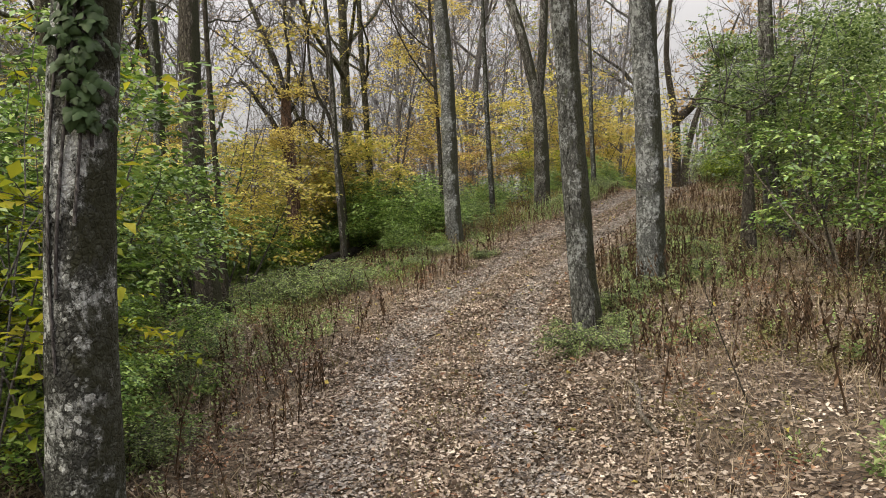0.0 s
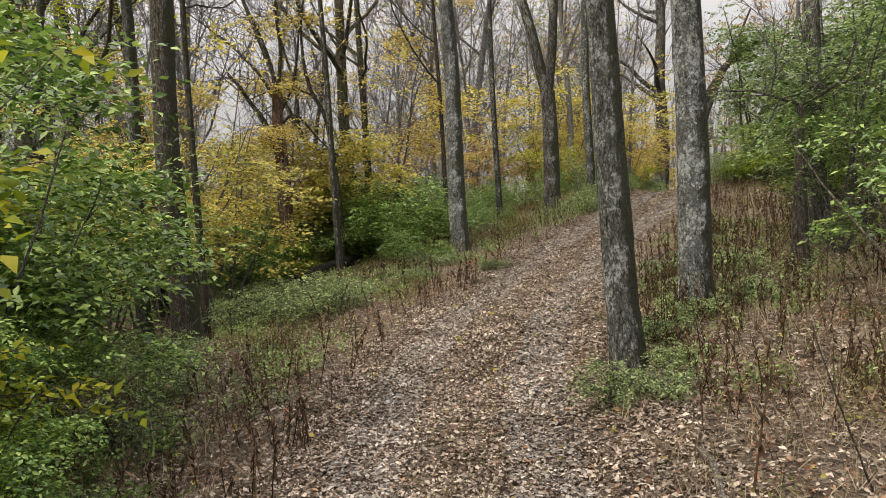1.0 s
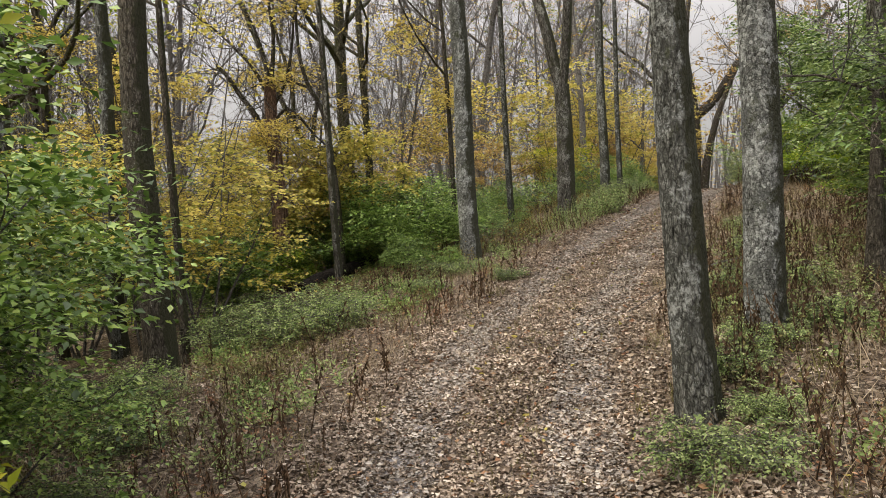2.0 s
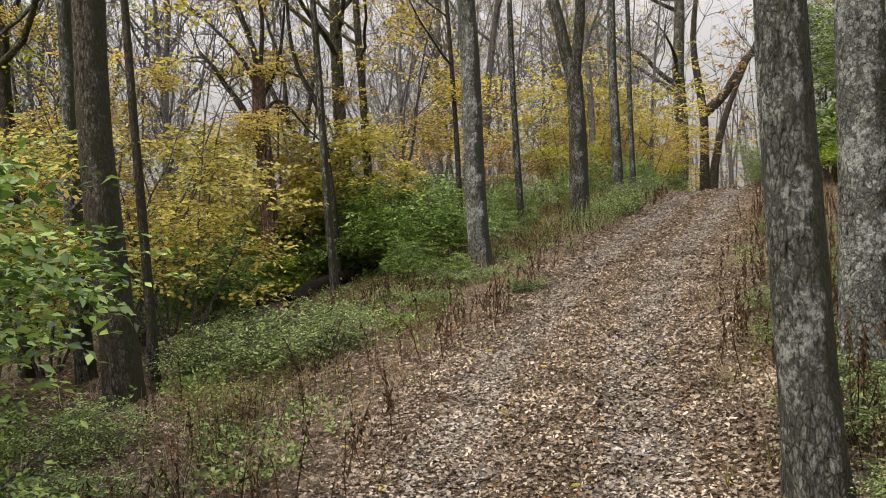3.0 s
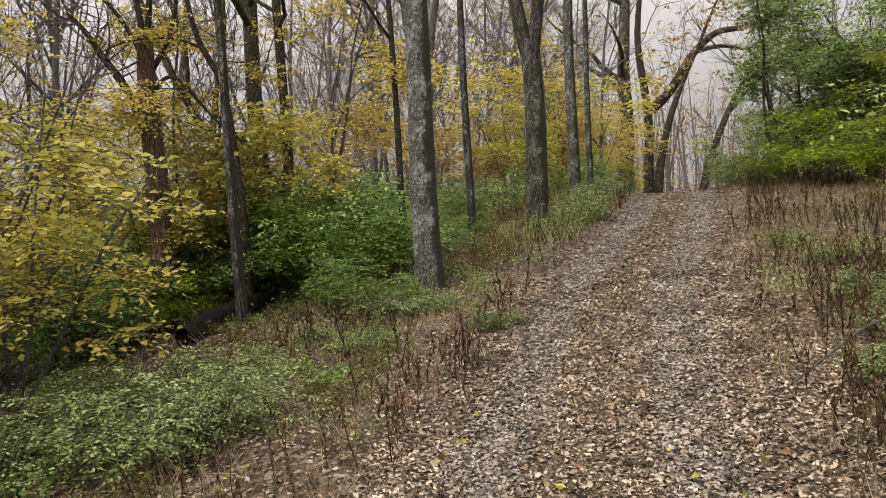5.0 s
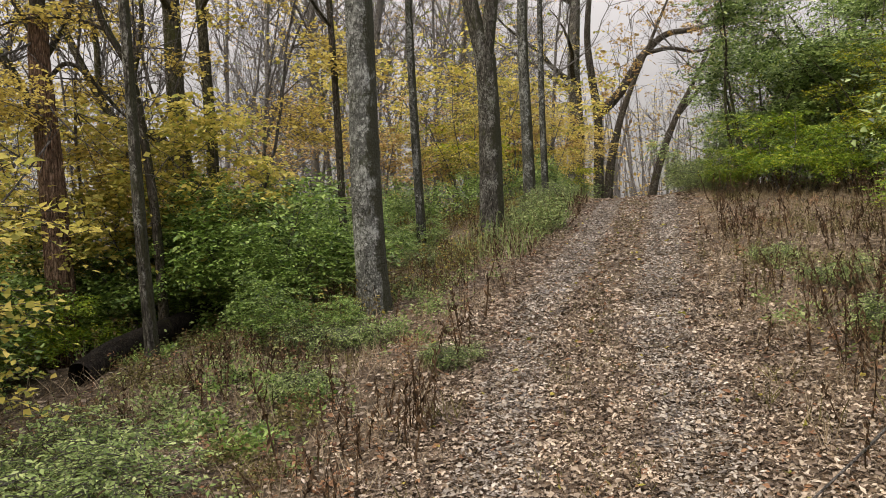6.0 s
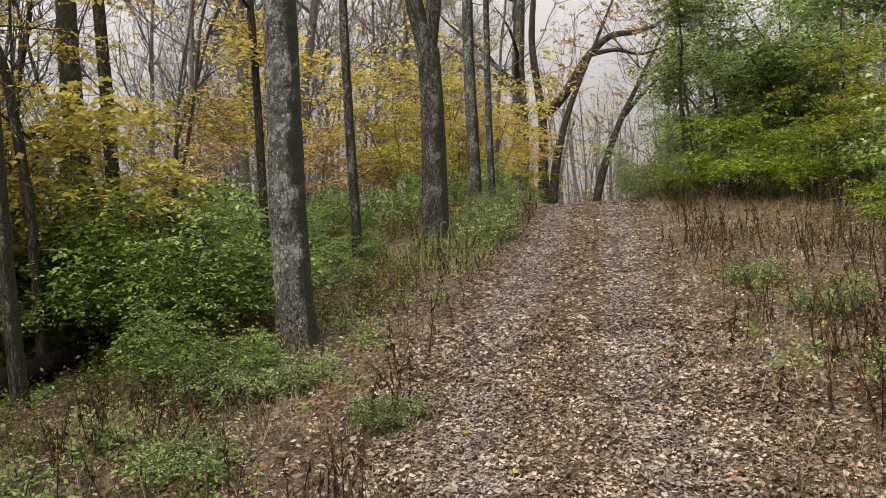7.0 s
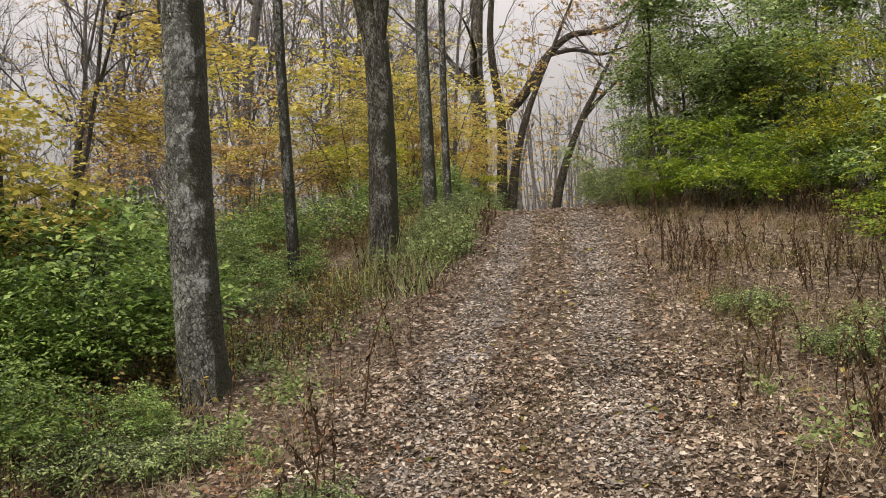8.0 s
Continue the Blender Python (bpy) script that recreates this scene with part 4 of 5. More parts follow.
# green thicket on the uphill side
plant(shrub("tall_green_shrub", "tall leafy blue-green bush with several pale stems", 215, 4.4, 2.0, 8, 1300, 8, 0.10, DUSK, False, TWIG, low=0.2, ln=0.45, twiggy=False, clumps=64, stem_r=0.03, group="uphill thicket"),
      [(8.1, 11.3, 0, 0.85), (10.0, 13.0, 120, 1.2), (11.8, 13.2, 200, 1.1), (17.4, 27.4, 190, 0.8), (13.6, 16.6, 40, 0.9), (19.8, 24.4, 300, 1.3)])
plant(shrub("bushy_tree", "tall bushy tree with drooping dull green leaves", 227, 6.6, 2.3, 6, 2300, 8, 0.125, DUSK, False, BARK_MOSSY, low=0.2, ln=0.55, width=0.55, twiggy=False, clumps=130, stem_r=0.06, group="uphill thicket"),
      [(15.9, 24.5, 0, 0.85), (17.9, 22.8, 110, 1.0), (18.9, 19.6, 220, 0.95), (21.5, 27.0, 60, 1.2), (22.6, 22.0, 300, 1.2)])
plant(shrub("yellowing_shrub", "bright green bush with yellowing tips in flat layers", 217, 3.0, 2.0, 7, 850, 8, 0.105, FRESH, False, TWIG, low=0.3, ln=0.45, twiggy=False, clumps=44, stem_r=0.022, group="uphill thicket"),
      [(14.9, 22.4, 0, 0.75), (15.4, 21.0, 100, 0.8), (14.6, 23.8, 140, 0.6), (16.6, 19.0, 120, 0.85), (13.4, 17.8, 220, 0.75), (11.6, 16.0, 250, 0.8), (18.6, 21.4, 20, 1.2), (0.5, 20.7, 60, 0.55), (-0.6, 20.3, 200, 0.62), (1.6, 20.5, 310, 0.5), (0.6, 19.8, 150, 0.5), (-0.2, 19.4, 20, 0.55)])
plant(shrub("fading_shrub", "tall thin bush with fading olive and gold leaves", 229, 4.6, 1.9, 7, 900, 9, 0.085, LIME, False, BARK_MOSSY, low=0.3, ln=0.5, clumps=40, stem_r=0.03, group="uphill thicket"),
      [(16.6, 20.2, 0, 0.85), (15.4, 18.4, 130, 0.85), (18.4, 24.6, 250, 1.1), (14.2, 16.4, 60, 0.75)])
plant(shrub("verge_shrub", "soft light green bush where the trail goes over the crest", 231, 1.3, 1.2, 9, 520, 9, 0.06, PALE, False, low=0.1, ln=0.32, stem_r=0.01, clumps=40, group="uphill thicket"),
      [(15.8, 26.6, 0, 0.9), (16.8, 27.8, 120, 1.1), (15.0, 25.2, 240, 0.7), (14.6, 24.0, 60, 0.55), (18.3, 29.6, 20, 1.1)])
# golden and rusty growth before the old trees at the crest
plant(shrub("crest_maple", "slender maple with tiers of golden leaves near the crest", 233, 8.5, 3.0, 5, 620, 9, 0.12, GOLD, False, BARK_HAZED, low=0.22, ln=0.7, width=0.75, clumps=36, stem_r=0.05, twiggy=False, group="yellow maples"),
      [(13.0, 32.6, 0, 0.7), (15.2, 35.6, 110, 0.8), (17.8, 38.4, 220, 0.95), (20.6, 41.6, 330, 1.05), (23.6, 46.8, 75, 1.15), (10.6, 33.4, 190, 0.8), (27.6, 50.5, 20, 0.8)])
plant(shrub("crest_shrub", "dark green bush at the foot of the crest trees", 235, 2.0, 1.9, 8, 620, 9, 0.085, DEEP, False, low=0.08, ln=0.45, twiggy=False, clumps=44, group="shrubs"),
      [(15.9, 33.4, 0, 0.75), (17.0, 34.6, 120, 0.75), (14.2, 31.6, 240, 0.6), (18.2, 36.2, 40, 0.8)])
plant(shrub("near_green_shrub", "leafy green bush with broad glossy leaves", 219, 2.9, 1.4, 7, 420, 9, 0.09, GREEN, True, PALE_STEM, low=0.35, ln=0.5, stem_r=0.02, group="uphill thicket"),
      [(6.8, 8.3, 0, 1.0), (7.6, 7.2, 140, 1.05)])


# far understorey and the wood's depth
def far_understorey():
    rng = np.random.default_rng(77)
    kinds = [
        shrub("far_yellow_sapling", "yellow-leaved sapling deep in the wood", 301, 4.6, 2.2, 4, 300, 7, 0.105, YELLOW, False, low=0.15, ln=0.6, layer=0.5, width=0.75, group="far saplings", twiggy=False),
        shrub("far_green_sapling", "yellow-green sapling deep in the wood", 303, 3.6, 2.0, 4, 300, 7, 0.10, LIME, False, low=0.1, ln=0.6, layer=0.45, width=0.7, group="far saplings", twiggy=False),
        shrub("far_orange_sapling", "orange-brown sapling deep in the wood", 305, 4.4, 2.0, 4, 260, 7, 0.10, ORANGE, False, low=0.2, ln=0.6, layer=0.5, width=0.7, group="far saplings", twiggy=False),
        shrub("far_green_shrub", "green bush deep in the wood", 307, 1.9, 1.9, 6, 380, 7, 0.09, DEEP, False, low=0.1, ln=0.5, group="far saplings", twiggy=False),
    ]
    used = [False] * 4
    for _ in range(105):
        a = rng.uniform(-66, 34)
        d = 15 + 33 * rng.random()
        x, y = 3 + d * math.sin(radians(a)), 11 + d * math.cos(radians(a))
        off = trail_off(x, y)[0][0]
        if abs(off) < 3.4 or abs(math.degrees(math.atan2(x, y)) + 0.5) < 1.5 and d > 24 or (25 < a + 6 < 43 and d > 22):
            continue
        k = int(rng.choice(4, p=[0.12, 0.26, 0.27, 0.35]))
        if k < 3 and d < 19:
            k = 3
        m = pose(x, y, ground_z(x, y), 0, 0, rng.uniform(0, 360)) @ Matrix.Scale(rng.uniform(0.75, 1.3), 4)
        if used[k]:
            copy_thing(kinds[k], m)
        else:
            used[k] = True
            kinds[k].matrix_basis = m
    # autumn colour at the crest, beside the trail's left edge
    for x, y, k, s in ((11.6, 31.8, 0, 1.2), (13.2, 33.6, 2, 1.3), (14.6, 35.4, 0, 1.35), (16.4, 37.2, 2, 1.4), (18.4, 40.4, 0, 1.5), (20.2, 43.5, 2, 1.6), (10.2, 30.2, 1, 1.1), (15.4, 33.6, 1, 0.8), (22.6, 49.0, 0, 1.7), (12.6, 37.5, 2, 1.5), (-3.4, 24.0, 1, 1.2), (-6.0, 25.5, 1, 1.4), (-4.6, 28.5, 2, 1.4), (-1.5, 29.5, 1, 1.3), (-8.2, 23.0, 1, 1.3), (-9.5, 28.0, 2, 1.5), (0.8, 31.5, 2, 1.3), (6.9, 27.2, 2, 1.1), (-2.6, 22.6, 3, 1.2)):
        copy_thing(kinds[k], pose(x, y, ground_z(x, y), 0, 0, rng.uniform(0, 360)) @ Matrix.Scale(s, 4))


far_understorey()


def far_woods():
    rng = np.random.default_rng(9)
    g, lg = Geo(), Geo()
    n = 1300
    a = rng.uniform(-80, 88, n)
    d = rng.uniform(62, 120, n)
    x, y = 3 + d * np.sin(np.radians(a)), 11 + d * np.cos(np.radians(a))
    z = land(x, y)
    for i in range(n):
        h = rng.uniform(12, 20)
        P = wander(rng, (x[i], y[i], z[i] - 0.3), (rng.normal(0, 0.06), rng.normal(0, 0.06), 1), h, 5, 0.06, 0.2)
        tube(g, P, np.linspace(rng.uniform(0.08, 0.25), 0.02, 6), 4, cap=False)
        for b in range(7):
            q = P[rng.integers(1, 6)]
            W = wander(rng, q, rng.normal(0, 0.7, 3) + (0, 0, 0.8), rng.uniform(2, 5), 3, 0.25, 0.2)
            tube(g, W, (0.05, 0.035, 0.02, 0.008), 3, cap=False)
    tagged(part("far_woods", g, BARK_HAZED), "grey-brown trunks and bare branches of the distant wood", "woods", kind="stuff")
    m = 42000
    b = rng.uniform(-80, 88, m)
    e = rng.uniform(38, 110, m)
    bx, by = 3 + e * np.sin(np.radians(b)), 11 + e * np.cos(np.radians(b))
    lump = np.sin(bx * 0.31 + by * 0.17) + np.sin(by * 0.43 - bx * 0.12)
    keep = (np.abs(trail_off(bx, by)[0]) > 4) & (rng.random(m) < 0.6 + 0.25 * lump)
    bx, by, e, lump = bx[keep], by[keep], e[keep], lump[keep]
    hz = rng.random(len(bx)) ** 1.3 * (3.2 + 1.2 * lump + 0.03 * e)
    sz = rng.uniform(0.14, 0.34, len(bx))
    bg = leaves(Geo(), np.stack([bx, by, land(bx, by) + hz], 1), rng.normal(0, 1, (len(bx), 3)), rng.normal(0, 0.6, (len(bx), 3)) + (0, 0, 1), sz, sz * 0.7, rng)
    tagged(part("far_brush", bg, BRUSH), "brown and olive brush filling the distant wood", "brush", kind="stuff")
    m = 13000
    k = rng.integers(0, n, m)
    P = np.stack([x[k], y[k], z[k]], 1) + np.stack([rng.normal(0, 2, m), rng.normal(0, 2, m), rng.uniform(0.3, 13, m) ** 1.0], 1)
    leaves(lg, P, rng.normal(0, 1, (m, 3)), rng.normal(0, 0.5, (m, 3)) + (0, 0, 1), rng.uniform(0.25, 0.6, m), rng.uniform(0.2, 0.4, m), rng)
    tagged(part("far_woods_foliage", lg, ORANGE), "sparse rusty foliage of the distant wood", "woods", kind="stuff")


far_woods()


# ---- trees with a shape of their own ----
def crooked_tree(name, label, lines, bark, seed, twig_n=30, crown=None, leaf_n=0, size=0.12, reach=1.6):
    """A tree from its own bent stems and limbs: lines of (part name, points, first radius, last radius)."""
    rng = np.random.default_rng(seed)
    base = np.array(lines[0][1][0], float)
    t = thing(name, label, "tree", "woodland trees", pose(*base))
    tg, lg, B, A = Geo(), Geo(), [], []
    for i, (nm, pts, r0, r1) in enumerate(lines):
        Q = np.array(pts, float) - base
        C = smooth_line(Q, 10)
        g = Geo()
        trunk_geo(g, C, np.linspace(r0, r1, len(C)), 20 if r0 > 0.08 else 10, seed + i, 0.09, 0.35 if i == 0 else 0.0)
        part(nm, g, BARK_RED if name == "snag" and i == 0 else bark, t)
        for k in range(twig_n if i else twig_n // 3):
            q = C[rng.integers(len(C) // 3, len(C))]
            W = wander(rng, q, rng.normal(0, 0.8, 3) + (0, 0, 0.5), rng.uniform(0.5, 1.0) * reach, 5, 0.2, 0.3)
            tube(tg, W, np.linspace(min(0.2 * r0, 0.018), 0.003, 6), 4, cap=False)
            for c in range(3):
                e = W[rng.integers(2, 6)]
                T = wander(rng, e, rng.normal(0, 0.7, 3) + nrm(W[-1] - W[0]), reach * rng.uniform(0.3, 0.6), 2, 0.2, 0.2)
                tube(tg, T, (0.008, 0.006, 0.003), 3, cap=False)
                B += [T[1], T[2]]
                A += list(rng.normal(0, 1, (2, 3)) * (1, 1, 0.4))
    if tg.n:
        tagged(part("twigwork", tg, TWIG, t), kind="stuff")
    if crown:
        B, A = np.array(B), np.array(A)
        pick = rng.integers(0, len(B), leaf_n)
        sprays(lg, None, B[pick] + rng.normal(0, 0.2, (leaf_n, 3)), A[pick], 0.45, 6, size, rng, flat=1.0, width=0.7)
        tagged(part("crown", lg, crown, t), kind="stuff")
    return t


gz = ground_z(0.42, 20.1)
crooked_tree("snag", "broken reddish dead tree with a long bare side limb", [
    ("trunk", [(0.46, 20.1, gz - 0.1), (0.44, 20.1, 2.6), (0.40, 20.1, 4.0), (0.36, 20.12, 4.9), (0.38, 20.1, 5.55)], 0.19, 0.11),
    ("limb", [(0.36, 20.1, 3.95), (0.2, 20.16, 4.45), (0.0, 20.22, 4.9), (-0.28, 20.3, 5.31), (-0.44, 20.34, 5.6), (-0.72, 20.41, 5.95)], 0.075, 0.03),
    ("limb", [(0.38, 20.1, 5.3), (0.25, 20.3, 6.2), (-0.1, 20.4, 7.2), (-0.6, 20.6, 8.6)], 0.06, 0.012),
    ("limb", [(0.38, 20.1, 5.3), (0.5, 20.0, 6.4), (0.45, 20.1, 7.6), (0.8, 20.2, 9.2)], 0.055, 0.012),
    ("limb", [(0.38, 20.1, 4.9), (0.75, 20.3, 5.7), (0.95, 20.4, 6.9), (1.0, 20.5, 8.6)], 0.045, 0.01),
    ("limb", [(0.36, 20.1, 5.2), (0.0, 20.3, 5.9), (-0.7, 20.5, 6.7), (-1.7, 20.6, 7.5)], 0.045, 0.01),
    ("limb", [(0.36, 20.1, 4.6), (0.75, 19.9, 4.9), (1.3, 19.9, 4.3), (1.7, 19.8, 3.9)], 0.035, 0.012)], BARK_DARK, 401, 20, reach=2.0)

gz = ground_z(-2.6, 20.5)
crooked_tree("leaning_tree", "dark mossy tree leaning away from the trail", [
    ("trunk", [(-2.5, 20.5, gz - 0.1), (-2.72, 20.5, 3.6), (-2.79, 20.52, 5.16), (-2.83, 20.52, 6.0), (-3.03, 20.57, 6.91), (-3.18, 20.6, 7.68), (-3.6, 20.7, 10), (-3.5, 20.8, 14)], 0.17, 0.05),
    ("limb", [(-3.5, 20.7, 9.4), (-4.2, 20.6, 10.6), (-4.6, 20.6, 12.2), (-4.5, 20.6, 14)], 0.07, 0.015)], BARK_DARK, 413, 14, LIME, 110, 0.13, 1.8)
gz = ground_z(-3.89, 19.32)
crooked_tree("forked_tree", "dark tree that splits low into three crooked stems", [
    ("trunk", [(-3.84, 19.32, gz - 0.1), (-3.89, 19.32, 3.2), (-3.89, 19.32, 4.64), (-3.89, 19.32, 5.17), (-3.86, 19.31, 6.00), (-3.94, 19.33, 6.72), (-4.02, 19.34, 7.31), (-4.09, 19.36, 8.02), (-3.92, 19.32, 8.95)], 0.13, 0.03),
    ("stem", [(-4.01, 19.34, 4.88), (-4.24, 19.39, 5.55), (-4.38, 19.42, 6.15), (-4.68, 19.48, 6.99), (-4.77, 19.50, 7.35), (-4.96, 19.54, 8.06)], 0.10, 0.03),
    ("limb", [(-3.81, 19.30, 6.30), (-3.69, 19.27, 6.38), (-3.47, 19.23, 6.76), (-3.17, 19.17, 7.16), (-2.83, 19.09, 7.73), (-2.67, 19.06, 8.43)], 0.055, 0.02)], BARK_DARK, 415, 14, LIME, 130, 0.12, 1.7)
gz = ground_z(1.62, 19.6)
crooked_tree("bent_tree", "dark bent sapling that arches over the snag", [
    ("trunk", [(1.70, 19.6, gz - 0.1), (1.66, 19.7, 2.8), (1.55, 19.8, 4.13), (1.43, 19.83, 4.86), (1.14, 19.91, 5.5), (1.0, 19.9, 6.3), (1.05, 19.9, 7.4), (1.5, 20, 9)], 0.07, 0.02),
    ("limb", [(1.2, 19.9, 5.35), (0.8, 20.0, 5.50), (0.44, 19.9, 5.48), (0.08, 19.95, 5.41), (-0.25, 20.1, 5.3)], 0.028, 0.010)], BARK_DARK, 403, 8, YELLOW, 60)

gz = ground_z(1.9, 24.0)
crooked_tree("storm_broken_tree", "mossy broken tree with a long limb hanging to the ground", [
    ("trunk", [(2.1, 23.4, gz - 0.1), (2.05, 23.35, 3.2), (1.88, 23.1, 4.29), (1.33, 23.17, 4.40), (0.92, 23.29, 5.02), (0.48, 23.41, 6.07), (0.05, 23.53, 7.3), (-0.6, 23.6, 9.2)], 0.10, 0.04),
    ("limb", [(1.33, 23.17, 4.40), (1.45, 23.3, 5.2), (1.65, 23.3, 6.2), (1.7, 23.4, 7.6)], 0.07, 0.02),
    ("limb", [(0.92, 23.29, 5.02), (0.9, 23.4, 6.2), (0.6, 23.5, 7.4), (0.5, 23.6, 9)], 0.06, 0.02)], BARK_MOSSY, 405, 16)

gz = ground_z(26.0, 47.4)
crooked_tree("arching_tree", "old tree at the crest with a limb arching over the trail", [
    ("trunk", [(26.1, 47.4, gz - 0.2), (26.0, 47.4, 4.0), (26.1, 47.4, 8.0), (25.7, 47.6, 12.5), (26.2, 47.5, 17)], 0.36, 0.12),
    ("limb", [(26.1, 47.42, 8.2), (27.3, 47.12, 9.28), (28.04, 46.92, 10.4), (28.88, 46.69, 11.61), (30.12, 46.35, 12.66), (31.57, 45.95, 12.92), (32.9, 45.64, 13.35), (34.6, 45.2, 14.6)], 0.30, 0.08),
    ("limb", [(28.88, 46.69, 11.61), (30.4, 46.3, 11.9), (32.0, 46.0, 11.7), (33.6, 45.6, 12.2)], 0.14, 0.04)], BARK_DARK, 407, 14, ORANGE, 260, 0.2, 3.4)
gz = ground_z(25.55, 45.5)
crooked_tree("leaning_tree", "slanting grey tree at the crest", [
    ("trunk", [(25.3, 45.6, gz - 0.2), (25.55, 45.53, 4.75), (26.1, 45.38, 7.25), (26.77, 45.2, 9.12), (27.66, 44.95, 11.12), (29.2, 44.6, 14.5)], 0.27, 0.06)], BARK_DARK, 409, 24, ORANGE, 100, 0.2, 2.8)
gz = ground_z(29.0, 46.7)
crooked_tree("leaning_tree", "grey tree slanting away beyond the crest", [
    ("trunk", [(28.7, 46.7, gz - 0.2), (29.22, 46.6, 4.06), (29.82, 46.43, 6.02), (30.62, 46.21, 7.97), (31.47, 45.97, 9.58), (32.31, 45.74, 11.18), (34, 45.2, 14.5)], 0.27, 0.06),
    ("limb", [(30.62, 46.21, 7.97), (31.9, 46.0, 9.3), (33.2, 45.7, 10.5), (35, 45.3, 12.5)], 0.14, 0.04)], BARK_DARK, 411, 14, ORANGE, 150, 0.19, 2.8)


# ---- ivy on the near tree ----
def ivy():
    rng = np.random.default_rng(31)
    x, y = -1.17, 4.73
    z0 = ground_z(x, y) - 0.12
    t = thing("ivy", "dark green ivy climbing a lichen-blotched trunk", "ivy", m=pose(x, y, z0))
    face = math.atan2(-4.73, 1.08)

    def skin(az, z, out):
        r = 0.205 * (1 - 0.72 * (z / 17) ** 0.9) + out
        b = 0.055 * (np.sin(z * 0.9 + 21) - math.sin(21))
        return np.stack([0.087 * z + b + r * np.cos(az), -0.012 * z + 0.6 * b + r * np.sin(az), z + 0 * az], -1)

    for s in range(4):
        zz = np.linspace(1.4 + 0.4 * s, 6.5, 22)
        az = face - 0.75 + 0.3 * s + 0.18 * np.sin(zz * 2 + s)
        g = Geo()
        tube(g, skin(az, zz, 0.012), np.linspace(0.011, 0.004, 22), 5)
        part("vine", g, TWIG, t)
    protos = []
    for k in range(4):
        g = Geo()
        pts = [(0, 0), (0.34, -0.02), (0.52, 0.26), (0.3, 0.42), (0.26, 0.66), (0, 1.0), (-0.26, 0.66), (-0.3, 0.42), (-0.52, 0.26), (-0.34, -0.02)]
        V = [(a, b, -0.22 * b * b - 0.25 * abs(a) + rng.normal(0, 0.03)) for a, b in pts] + [(0, 0.4, 0.03)]
        g.add(V, [(i, (i + 1) % 10, 10) for i in range(10)])
        protos.append(to_mesh("leaf", g, IVY))
    for i in range(640):
        z = 2.72 + 3.5 * rng.random() ** 1.1
        az = face - 0.10 + rng.normal(0, 0.34 + 0.14 * (z - 2.7)) + 0.14 * math.sin(3 * z)
        if z < 3.0 and az < face - 0.3:
            az = face + 0.2
        p = skin(np.array(az), np.array(z), 0.02 + 0.05 * rng.random())
        s = rng.uniform(0.045, 0.09)
        m = Matrix.Translation(p) @ pose(0, 0, 0, 0, 0, math.degrees(az) + 90 + rng.normal(0, 20)) @ pose(0, 0, 0, 90 - rng.uniform(0, 45), rng.normal(0, 18), 0) @ pose(0, 0, 0, 0, 0, 180 + rng.normal(0, 35)) @ Matrix.Scale(s, 4)
        ob = new("leaf", protos[i % 4])
        ob.parent = t
        ob.matrix_basis = m


ivy()
plant(shrub("broadleaf_sapling", "thin sapling with large yellow-green leaves beside the ivy-clad tree", 221, 3.9, 0.5, 4, 90, 5, 0.13, LIME, True, low=0.2, ln=0.45, stem_r=0.012, width=0.55),
      [(-1.85, 5.0, 0, 1.0), (-1.5, 5.6, 120, 0.95)])


# ---- dead weeds ----
def weed(rng, h, sg, lg, at=(0, 0, 0)):
    """One dead stalk with withered leaves hanging along it."""
    at = np.array(at, float)
    P = wander(rng, at - (0, 0, 0.03), (rng.normal(0, 0.14), rng.normal(0, 0.14), 1), h, 5, 0.07, 0.0)
    tube(sg, P, np.linspace(0.0065, 0.0025, 6), 3, cap=False)
    n = int(18 + 14 * rng.random())
    u = (0.18 + 0.82 * rng.random(n) ** 0.8) * 5
    i = np.minimum(u.astype(int), 4)
    B = P[i] + (P[i + 1] - P[i]) * (u - i)[:, None]
    az = rng.uniform(0, 2 * math.pi, n)
    D = np.stack([0.45 * np.cos(az), 0.45 * np.sin(az), np.where(rng.random(n) < 0.7, -1, 0.7) * rng.uniform(0.5, 1.2, n)], 1)
    L = rng.uniform(0.025, 0.065, n)
    leaves(lg, B, D, rng.normal(0, 1, (n, 3)) * (1, 1, 0.3), L, L * 0.34, rng, False, 0.3)


